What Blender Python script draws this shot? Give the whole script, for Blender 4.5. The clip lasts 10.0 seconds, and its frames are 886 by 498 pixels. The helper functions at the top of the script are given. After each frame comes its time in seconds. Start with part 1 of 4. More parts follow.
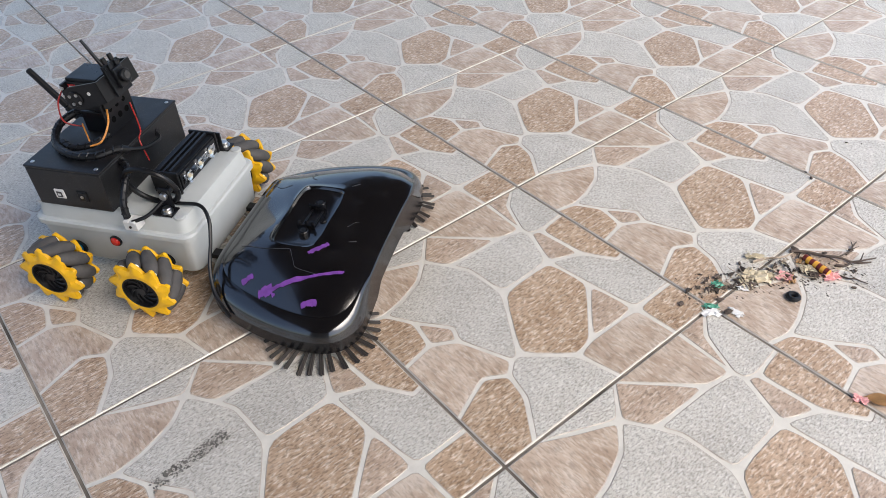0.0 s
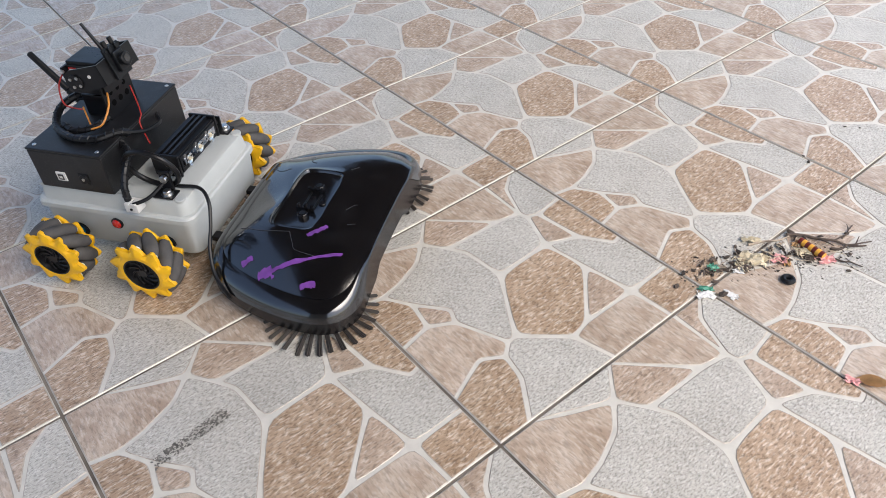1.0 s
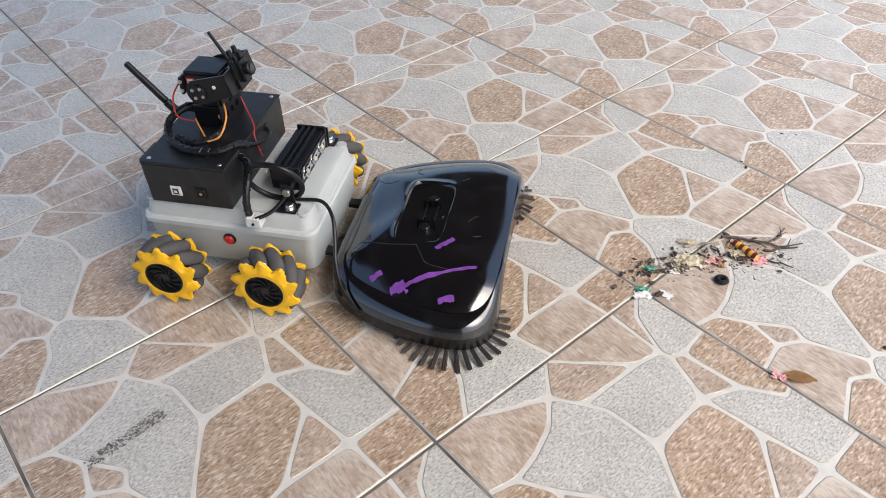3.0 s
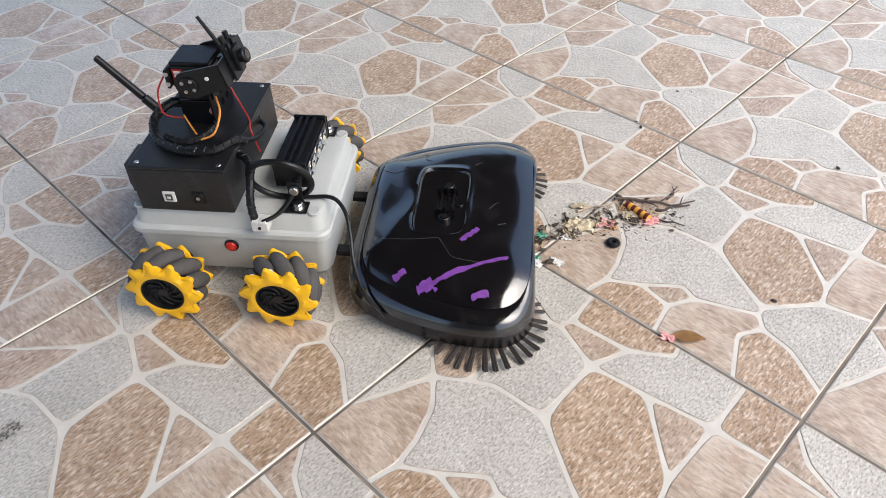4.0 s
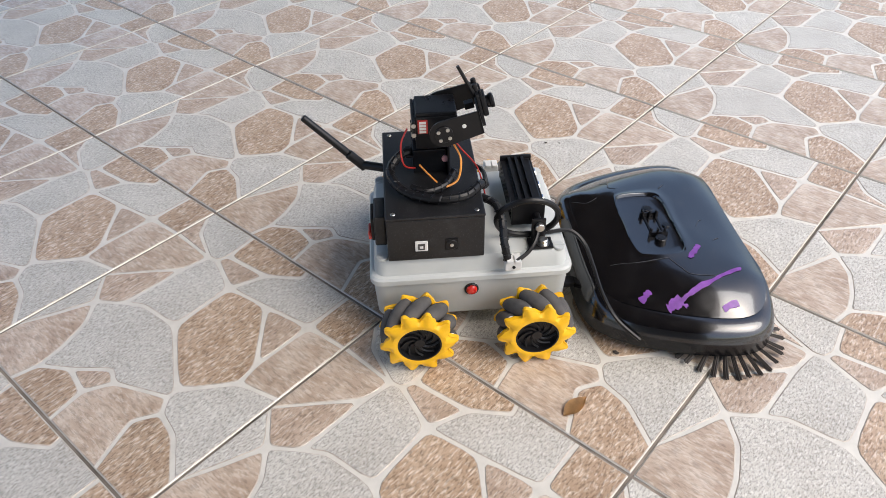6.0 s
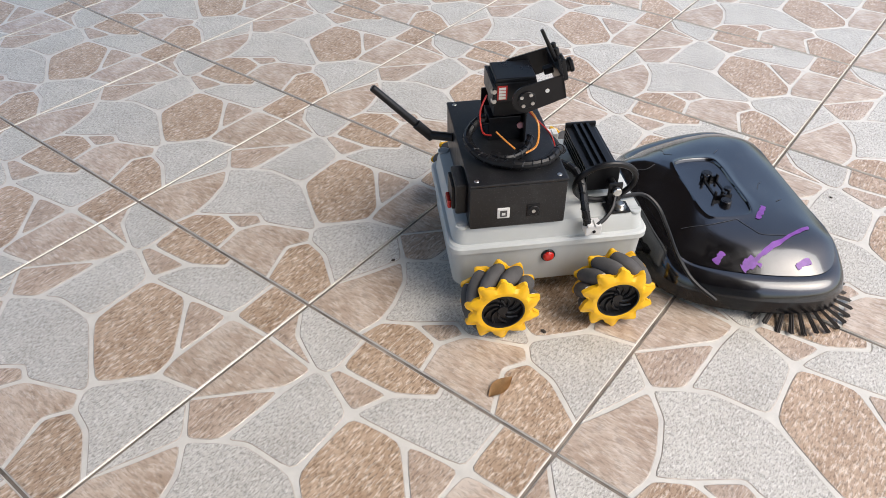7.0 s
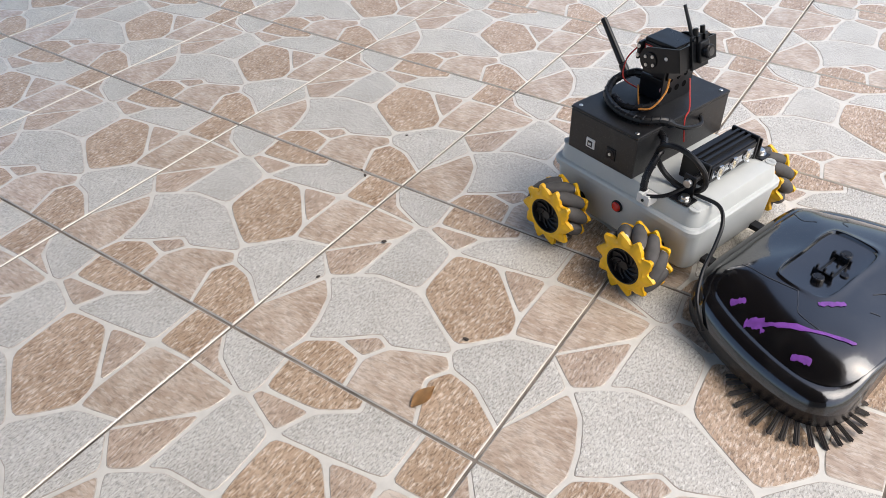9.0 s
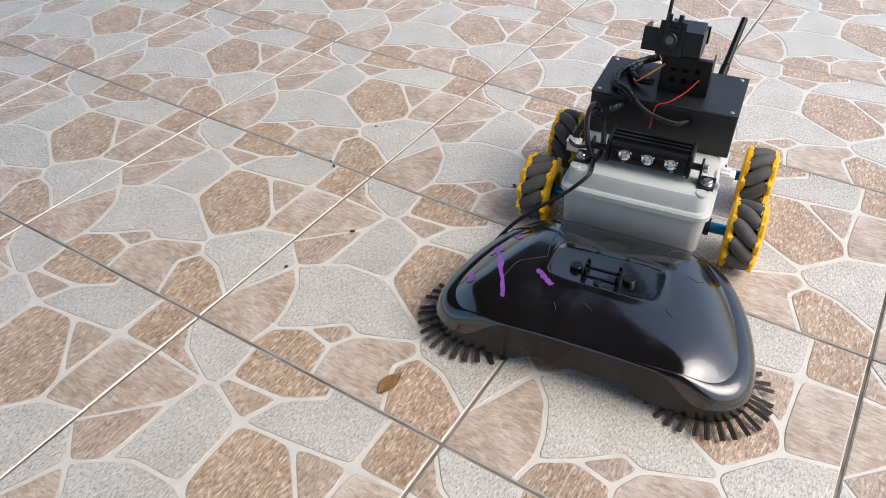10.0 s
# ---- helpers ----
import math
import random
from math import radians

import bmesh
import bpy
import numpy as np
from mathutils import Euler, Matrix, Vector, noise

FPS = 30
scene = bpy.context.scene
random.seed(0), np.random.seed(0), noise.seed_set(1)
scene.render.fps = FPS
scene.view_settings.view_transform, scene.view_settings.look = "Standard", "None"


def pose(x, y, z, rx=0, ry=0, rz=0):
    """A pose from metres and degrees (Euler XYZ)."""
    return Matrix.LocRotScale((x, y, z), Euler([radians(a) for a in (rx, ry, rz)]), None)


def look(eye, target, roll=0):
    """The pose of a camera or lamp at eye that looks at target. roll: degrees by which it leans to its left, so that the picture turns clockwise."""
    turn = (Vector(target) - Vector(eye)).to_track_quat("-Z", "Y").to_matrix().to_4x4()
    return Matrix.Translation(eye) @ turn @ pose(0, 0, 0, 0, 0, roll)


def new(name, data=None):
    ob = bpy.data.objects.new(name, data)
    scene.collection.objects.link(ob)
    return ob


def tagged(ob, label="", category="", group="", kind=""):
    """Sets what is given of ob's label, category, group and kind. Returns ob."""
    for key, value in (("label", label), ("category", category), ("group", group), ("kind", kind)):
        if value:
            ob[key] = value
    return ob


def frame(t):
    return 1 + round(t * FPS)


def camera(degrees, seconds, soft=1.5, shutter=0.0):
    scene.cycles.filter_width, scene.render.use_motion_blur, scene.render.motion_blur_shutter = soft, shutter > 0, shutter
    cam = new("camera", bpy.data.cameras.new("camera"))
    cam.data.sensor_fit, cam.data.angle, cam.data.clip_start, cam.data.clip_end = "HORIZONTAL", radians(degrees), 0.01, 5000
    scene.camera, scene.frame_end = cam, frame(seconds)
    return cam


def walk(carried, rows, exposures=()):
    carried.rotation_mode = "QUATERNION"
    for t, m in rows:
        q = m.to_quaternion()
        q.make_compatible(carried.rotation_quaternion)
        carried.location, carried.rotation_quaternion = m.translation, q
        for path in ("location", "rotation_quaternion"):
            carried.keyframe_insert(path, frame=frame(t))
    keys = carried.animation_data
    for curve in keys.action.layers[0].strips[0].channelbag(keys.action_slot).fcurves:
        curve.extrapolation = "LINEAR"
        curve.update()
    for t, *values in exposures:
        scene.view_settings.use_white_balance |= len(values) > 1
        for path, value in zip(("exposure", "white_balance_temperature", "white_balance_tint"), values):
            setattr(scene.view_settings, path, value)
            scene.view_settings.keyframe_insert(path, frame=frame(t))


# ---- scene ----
cam = camera(61.9, 10.0, soft=0.5)
PATH = [
    (0, (0.57, -0.56, 0.578), (-0.641, 0.355, -0.724), -3.2),
    (0.5, (0.577, -0.562, 0.581), (-0.611, 0.343, -0.75), -3.1),
    (1, (0.58, -0.56, 0.58), (-0.618, 0.331, -0.751), -3.4),
    (1.5, (0.588, -0.56, 0.584), (-0.61, 0.379, -0.714), -1.6),
    (2, (0.591, -0.571, 0.586), (-0.612, 0.368, -0.707), -0.6),
    (2.2, (0.589, -0.572, 0.585), (-0.611, 0.371, -0.708), -0.5),
    (3.3, (0.624, -0.523, 0.566), (-0.512, 0.443, -0.766), -2.3),
    (3.5, (0.631, -0.507, 0.556), (-0.481, 0.463, -0.793), -2.8),
    (4, (0.645, -0.474, 0.549), (-0.406, 0.558, -0.804), -1.8),
    (4.5, (0.649, -0.469, 0.553), (-0.405, 0.57, -0.793), -2.3),
    (5, (0.664, -0.432, 0.551), (-0.389, 0.636, -0.772), -2.3),
    (5.2, (0.683, -0.413, 0.556), (-0.391, 0.687, -0.724), -2.4),
    (6.5, (0.737, -0.368, 0.562), (-0.242, 0.811, -0.724), -0.6),
    (7, (0.754, -0.346, 0.548), (-0.187, 0.846, -0.754), -0.8),
    (7.5, (0.767, -0.329, 0.55), (-0.141, 0.885, -0.755), -0.8),
    (8, (0.776, -0.326, 0.557), (-0.134, 0.927, -0.708), -0.8),
    (8.5, (0.785, -0.326, 0.558), (-0.123, 0.919, -0.717), -1.4),
    (9, (0.797, -0.319, 0.553), (-0.085, 0.936, -0.73), -1.8),
    (9.5, (0.81, -0.316, 0.547), (-0.018, 0.964, -0.747), -1.3),
    (10, (0.814, -0.32, 0.546), (-0.022, 0.962, -0.741), -1.2),
]
walk(cam, [(t, look(eye, target, roll)) for t, eye, target, roll in PATH], [(0.0, 0.94), (5.0, 0.88), (7.0, 0.77), (10.0, 0.75)])

# ---- world, sun, exposure ----
SUN_AZ, SUN_EL = 10.0, 54.0   # direction the light comes from: degrees from +x, height
world = bpy.data.worlds.new("sky")
scene.world = world
world.use_nodes = True
wn = world.node_tree.nodes
sky = wn.new("ShaderNodeTexSky")
sky.sky_type = 'NISHITA'
sky.sun_disc = False
sky.sun_elevation = radians(SUN_EL)
sky.sun_rotation = radians(90.0 - SUN_AZ)
sky.air_density, sky.dust_density, sky.ozone_density = 1.0, 3.5, 1.2
world.node_tree.links.new(sky.outputs[0], wn["Background"].inputs[0])
wn["Background"].inputs[1].default_value = 0.15
sun = new("sun", bpy.data.lights.new("sun", 'SUN'))
sun.data.energy, sun.data.angle, sun.data.color = 1.15, radians(50), (1.0, 0.985, 0.955)
d = Vector((math.cos(radians(SUN_AZ)) * math.cos(radians(SUN_EL)), math.sin(radians(SUN_AZ)) * math.cos(radians(SUN_EL)), math.sin(radians(SUN_EL))))
sun.matrix_world = look(d * 10, (0, 0, 0))


# ---- materials ----
def material(name, rough=0.5, metal=0.0, coat=0.0):
    m = bpy.data.materials.new(name)
    m.use_nodes = True
    b = m.node_tree.nodes["Principled BSDF"]
    b.inputs["Roughness"].default_value = rough
    b.inputs["Metallic"].default_value = metal
    b.inputs["Coat Weight"].default_value = coat
    return m, m.node_tree.nodes, m.node_tree.links, b


def noise_tex(n, l, scale, detail=4.0, stretch=(1, 1, 1), rough=0.6):
    co = n.new("ShaderNodeTexCoord")
    mp = n.new("ShaderNodeMapping")
    mp.inputs["Scale"].default_value = stretch
    tx = n.new("ShaderNodeTexNoise")
    tx.inputs["Scale"].default_value = scale
    tx.inputs["Detail"].default_value = detail
    tx.inputs["Roughness"].default_value = rough
    l.new(co.outputs["Object"], mp.inputs[0])
    l.new(mp.outputs[0], tx.inputs["Vector"])
    return tx.outputs["Fac"]


def ramp(n, l, fac, stops):
    r = n.new("ShaderNodeValToRGB")
    els = r.color_ramp.elements
    while len(els) < len(stops):
        els.new(0.5)
    for e, (p, c) in zip(els, stops):
        e.position, e.color = p, (*c, 1)
    l.new(fac, r.inputs[0])
    return r.outputs[0]


def mixed(n, l, a, b, fac, mode='MIX'):
    x = n.new("ShaderNodeMix")
    x.data_type, x.blend_type = 'RGBA', mode
    for sock, v in ((x.inputs[6], a), (x.inputs[7], b)):
        if isinstance(v, tuple):
            sock.default_value = (*v, 1)
        else:
            l.new(v, sock)
    if isinstance(fac, float):
        x.inputs[0].default_value = fac
    else:
        l.new(fac, x.inputs[0])
    return x.outputs[2]


def bump(n, l, b, height, strength, distance):
    bp = n.new("ShaderNodeBump")
    bp.inputs["Strength"].default_value, bp.inputs["Distance"].default_value = strength, distance
    l.new(height, bp.inputs["Height"])
    l.new(bp.outputs[0], b.inputs["Normal"])


def tone(n, l, col, spread):
    """Object by object, a little lighter or darker."""
    oi = n.new("ShaderNodeObjectInfo")
    mr = n.new("ShaderNodeMapRange")
    mr.inputs[3].default_value, mr.inputs[4].default_value = 1 - spread, 1 + spread
    l.new(oi.outputs["Random"], mr.inputs[0])
    return mixed(n, l, col, mr.outputs[0], 1.0, 'MULTIPLY')


def stone_mat(name, dark, mid, light, fleck, fleck_amount, grain, stretch, rough, pit=0.5):
    m, n, l, b = material(name, rough)
    b.inputs["Specular IOR Level"].default_value = 0.8
    broad = noise_tex(n, l, 22, 5)
    col = ramp(n, l, broad, [(0.34, dark), (0.5, mid), (0.66, light)])
    fine = noise_tex(n, l, grain, 3, stretch, 0.7)
    fl = ramp(n, l, fine, [(0.5, (0, 0, 0)), (0.5 + 0.14, (fleck_amount,) * 3)])
    col = mixed(n, l, col, fleck, fl)
    fine2 = noise_tex(n, l, grain * 1.37, 3, (stretch[0], stretch[1] * 1.3, 0.7), 0.7)
    dk = ramp(n, l, fine2, [(0.38, (pit,) * 3), (0.52, (1, 1, 1))])
    col = mixed(n, l, col, dk, 1.0, 'MULTIPLY')
    l.new(tone(n, l, col, 0.05), b.inputs["Base Color"])
    bump(n, l, b, fine, 0.75, 0.0010)
    return m


BROWN = stone_mat("brown_stone_print", (0.385, 0.262, 0.170), (0.455, 0.322, 0.217), (0.53, 0.39, 0.275), (0.80, 0.68, 0.55), 0.75, 330, (1, 0.26, 1), 0.23, 0.56)
RUST = stone_mat("reddish_stone_print", (0.41, 0.305, 0.225), (0.49, 0.375, 0.285), (0.56, 0.445, 0.35), (0.76, 0.66, 0.56), 0.55, 320, (1, 0.26, 1), 0.23, 0.62)
TAN = stone_mat("tan_stone_print", (0.41, 0.305, 0.225), (0.52, 0.415, 0.325), (0.61, 0.52, 0.435), (0.74, 0.66, 0.57), 0.45, 180, (0.36, 1, 1), 0.21, 0.74)
GREY = stone_mat("grey_stone_print", (0.51, 0.48, 0.425), (0.56, 0.53, 0.472), (0.605, 0.58, 0.52), (0.80, 0.775, 0.72), 0.6, 430, (1, 0.34, 1), 0.23, 0.60)


def plain(name, colour, rough=0.5, metal=0.0, coat=0.0, scale=60.0, vary=0.12, bumps=0.0, spec=0.5):
    m, n, l, b = material(name, rough, metal, coat)
    b.inputs["Specular IOR Level"].default_value = spec
    f = noise_tex(n, l, scale, 5)
    lo, hi = tuple(c * (1 - vary) for c in colour), tuple(min(1, c * (1 + vary)) for c in colour)
    l.new(ramp(n, l, f, [(0.3, lo), (0.7, hi)]), b.inputs["Base Color"])
    if bumps:
        bump(n, l, b, noise_tex(n, l, scale * 6, 3), bumps, 0.0004)
    return m


def dusty(name, colour, rough, dust, amount, metal=0.0, coat=0.0, spec=0.5, spread=0.22):
    """A dark plastic with dust and fine scuffs on it."""
    m, n, l, b = material(name, rough, metal, coat)
    f = noise_tex(n, l, 45, 6, (1, 1, 1), 0.75)
    f2 = noise_tex(n, l, 700, 2)
    d1 = ramp(n, l, f, [(0.52, (0, 0, 0)), (0.8, (amount,) * 3)])
    d2 = ramp(n, l, f2, [(0.60, (0, 0, 0)), (0.72, (amount * 1.2,) * 3)])
    l.new(mixed(n, l, mixed(n, l, colour, dust, d1), dust, d2), b.inputs["Base Color"])
    rr = ramp(n, l, f, [(0.35, (rough,) * 3), (0.8, (min(1, rough + spread),) * 3)])
    l.new(rr, b.inputs["Roughness"])
    b.inputs["Specular IOR Level"].default_value = spec
    return m


GROUT = plain("cream_print_ground", (0.66, 0.63, 0.565), 0.25, scale=40, vary=0.10, bumps=0.15, spec=0.8)
RIM = plain("dark_print_outline", (0.43, 0.375, 0.315), 0.35, scale=90, vary=0.35)
JOINT = plain("dirty_cement_joint", (0.20, 0.17, 0.14), 0.9, scale=14, vary=0.7)
BOXGREY = plain("grey_enclosure_plastic", (0.51, 0.525, 0.505), 0.40, scale=25, vary=0.05, bumps=0.05)
BLACKBOX = dusty("satin_black_plastic", (0.008, 0.008, 0.009), 0.36, (0.27, 0.27, 0.26), 0.11, spec=0.55)
GLOSS = dusty("gloss_black_shell", (0.003, 0.003, 0.004), 0.10, (0.22, 0.21, 0.20), 0.05, spread=0.16, spec=1.0, coat=0.45)
SKIRT = dusty("dull_black_shell", (0.004, 0.004, 0.005), 0.16, (0.20, 0.16, 0.12), 0.15, spread=0.14, spec=0.4)
SERVO = dusty("servo_black", (0.006, 0.007, 0.009), 0.25, (0.2, 0.2, 0.2), 0.05, spec=0.35)
BRACKET = plain("black_aluminium", (0.008, 0.008, 0.009), 0.34, spec=0.35)
# matt near-black for the shade inside the bracket holes
HOLE_SHADE = plain("hole_shade", (0.002, 0.002, 0.002), 0.9, spec=0.1)
RUBBER = plain("black_cable_rubber", (0.007, 0.007, 0.008), 0.36, spec=0.35)
ROLLER = plain("dark_grey_rubber", (0.075, 0.070, 0.067), 0.75, scale=80, vary=0.2, bumps=0.2)
YELLOW = plain("yellow_plastic", (0.86, 0.47, 0.010), 0.38, scale=50, vary=0.12)
WHITE = plain("white_plastic", (0.72, 0.71, 0.68), 0.4)
RED = plain("red_plastic", (0.55, 0.02, 0.012), 0.2, coat=0.5)
DARKRED = plain("red_wire", (0.42, 0.025, 0.02), 0.4)
ORANGE = plain("orange_wire", (0.72, 0.28, 0.05), 0.4)
STEEL = plain("zinc_steel", (0.62, 0.61, 0.58), 0.28, 1.0)
BLUE = plain("blue_anodised_metal", (0.02, 0.22, 0.45), 0.3, 0.8)
PURPLE = plain("purple_paint", (0.19, 0.055, 0.31), 0.40, scale=120, vary=0.3)
BRISTLE = plain("dark_brown_bristle", (0.028, 0.022, 0.018), 0.7, vary=0.4)
TWIG = plain("dry_twig_bark", (0.10, 0.075, 0.06), 0.85, scale=90, vary=0.4, bumps=0.3)
PALETWIG = plain("bleached_twig", (0.42, 0.34, 0.26), 0.8, scale=90, vary=0.25)
DRYLEAF = plain("dry_leaf", (0.44, 0.25, 0.10), 0.6, scale=60, vary=0.35)
STRAW = plain("crumpled_straw_leaf", (0.60, 0.52, 0.37), 0.7, scale=80, vary=0.3)
PINK = plain("pink_wrapper", (0.80, 0.40, 0.39), 0.5, vary=0.2)
PAPER = plain("white_paper_scrap", (0.75, 0.74, 0.72), 0.7)
GREEN = plain("green_wrapper", (0.10, 0.36, 0.25), 0.4, vary=0.3)
DIRT = plain("dark_dirt", (0.065, 0.05, 0.04), 0.95, scale=120, vary=0.5)
SMEAR = plain("grey_scuff_mark", (0.14, 0.13, 0.115), 0.7, scale=160, vary=0.6)
SCUFF = plain("pale_scuff", (0.06, 0.06, 0.064), 0.4, vary=0.3)
PLASTER = plain("grey_plaster", (0.30, 0.285, 0.26), 0.9, scale=3, vary=0.12)
# dark, so that the unseen roof gives dark reflections
CEILING = plain("dark_roof_slab", (0.07, 0.055, 0.045), 0.8, scale=3, vary=0.2)
LEDGLASS, n_, l_, b_ = material("mirrored_led_cup", 0.12)
b_.inputs["Base Color"].default_value = (0.62, 0.64, 0.66, 1)
b_.inputs["Metallic"].default_value = 1.0

# yellow and red striped straw
STRIPE, n_, l_, b_ = material("striped_straw", 0.45)
tc_ = n_.new("ShaderNodeTexCoord")
wv_ = n_.new("ShaderNodeTexWave")
wv_.inputs["Scale"].default_value = 34.0
l_.new(tc_.outputs["Object"], wv_.inputs["Vector"])
l_.new(ramp(n_, l_, wv_.outputs["Fac"], [(0.47, (0.78, 0.40, 0.05)), (0.53, (0.13, 0.016, 0.012))]), b_.inputs["Base Color"])


# ---- mesh helpers ----
def part(name, bm, mat, parent=None, label="", smooth=False, at=None):
    me = bpy.data.meshes.new(name)
    if smooth:
        for f in bm.faces:
            f.smooth = True
    bm.to_mesh(me)
    bm.free()
    for m in (mat if isinstance(mat, (list, tuple)) else [mat]):
        me.materials.append(m)
    if smooth:
        me.set_sharp_from_angle(angle=radians(34))
    ob = new(name, me)
    if parent:
        ob.parent = parent
    if at is not None:
        ob.matrix_basis = at
    if label:
        tagged(ob, label)
    return ob


def box(x0, x1, y0, y1, z0, z1, bevel=0.0, seg=2, bm=None):
    bm = bm or bmesh.new()
    geo = bmesh.ops.create_cube(bm, size=1.0)
    vs = geo["verts"]
    bmesh.ops.scale(bm, vec=(x1 - x0, y1 - y0, z1 - z0), verts=vs)
    bmesh.ops.translate(bm, vec=((x0 + x1) / 2, (y0 + y1) / 2, (z0 + z1) / 2), verts=vs)
    if bevel:
        es = list({e for v in vs for e in v.link_edges})
        bmesh.ops.bevel(bm, geom=es, offset=bevel, segments=seg, profile=0.6, affect='EDGES')
    return bm


def cyl(r, a, b, seg=20, r2=None, bm=None, bevel=0.0):
    """A cylinder or cone from point a to point b."""
    bm = bm or bmesh.new()
    a, b = Vector(a), Vector(b)
    q = (b - a).to_track_quat("Z", "Y").to_matrix().to_4x4()
    rings = [(0, r - bevel), (bevel, r), ((b - a).length - bevel, r2 or r), ((b - a).length, (r2 or r) - bevel)] if bevel else [(0, r), ((b - a).length, r2 or r)]
    prev = None
    m = Matrix.Translation(a) @ q
    for h, rr in rings:
        ring = [bm.verts.new(m @ Vector((rr * math.cos(k * math.tau / seg), rr * math.sin(k * math.tau / seg), h))) for k in range(seg)]
        if prev:
            for k in range(seg):
                bm.faces.new((prev[k], prev[(k + 1) % seg], ring[(k + 1) % seg], ring[k]))
        else:
            bm.faces.new(ring[::-1])
        prev = ring
    bm.faces.new(prev)
    return bm


def curve_points(pts, per=8, closed=False):
    """Catmull-Rom points through pts."""
    P = [Vector(p) for p in pts]
    out, n = [], len(P)
    for i in range(n if closed else n - 1):
        p0, p1, p2, p3 = (P[(i - 1) % n], P[i], P[(i + 1) % n], P[(i + 2) % n]) if closed else (P[max(i - 1, 0)], P[i], P[i + 1], P[min(i + 2, n - 1)])
        for k in range(per):
            t = k / per
            out.append(0.5 * (2 * p1 + (p2 - p0) * t + (2 * p0 - 5 * p1 + 4 * p2 - p3) * t * t + (3 * p1 - p0 - 3 * p2 + p3) * t ** 3))
    if not closed:
        out.append(P[-1])
    return out


def tube(pts, r, per=8, seg=10, closed=False, wrap=0.0, bm=None, taper=1.0):
    """A round cable through pts; wrap: spiral binding on it."""
    bm = bm or bmesh.new()
    C = curve_points(pts, per, closed)
    up = Vector((0, 0, 1))
    rings = []
    for i, c in enumerate(C):
        t = ((C[(i + 1) % len(C)] if closed else C[min(i + 1, len(C) - 1)]) - (C[i - 1] if closed else C[max(i - 1, 0)])).normalized()
        side = t.cross(up)
        if side.length < 0.2:
            side = t.cross(Vector((1, 0, 0)))
        side.normalize()
        nrm = side.cross(t).normalized()
        rr = r * (1 + (taper - 1) * i / max(1, len(C) - 1)) * (1 + (wrap if i % 3 == 0 else 0))
        rings.append([bm.verts.new(c + (side * math.cos(k * math.tau / seg) + nrm * math.sin(k * math.tau / seg)) * rr) for k in range(seg)])
    for i in range(len(rings) if closed else len(rings) - 1):
        a, b = rings[i], rings[(i + 1) % len(rings)]
        for k in range(seg):
            bm.faces.new((a[k], a[(k + 1) % seg], b[(k + 1) % seg], b[k]))
    if not closed:
        bm.faces.new(rings[0][::-1])
        bm.faces.new(rings[-1])
    return bm


def spiral(pts, r, pitch, bm, seg=5):
    """A spiral band wound on the cable through pts."""
    C = curve_points(pts, 40)
    out, turn = [], 0.0
    for i in range(0, len(C) - 1):
        t = (C[i + 1] - C[max(i - 1, 0)]).normalized()
        side = t.cross(Vector((0, 0, 1)))
        side = side.normalized() if side.length > 0.2 else t.cross(Vector((1, 0, 0))).normalized()
        up = side.cross(t).normalized()
        turn += (C[i + 1] - C[i]).length / pitch * math.tau
        out.append(C[i] + (side * math.cos(turn) + up * math.sin(turn)) * r)
    return tube(out[::2], 0.0009, 1, seg, bm=bm)


def chaikin(P, keep=lambda p: False, ratio=0.25):
    out, n = [], len(P)
    for i in range(n):
        a, p, b = P[i - 1], P[i], P[(i + 1) % n]
        if keep(p):
            out.append(p)
        else:
            out += [(p[0] + (a[0] - p[0]) * ratio, p[1] + (a[1] - p[1]) * ratio), (p[0] + (b[0] - p[0]) * ratio, p[1] + (b[1] - p[1]) * ratio)]
    return out


# ---- the sweeping robot ----
robot = tagged(new("sweeping_robot"), "grey box rover on yellow mecanum wheels pushing a black sweeper head", "robot")


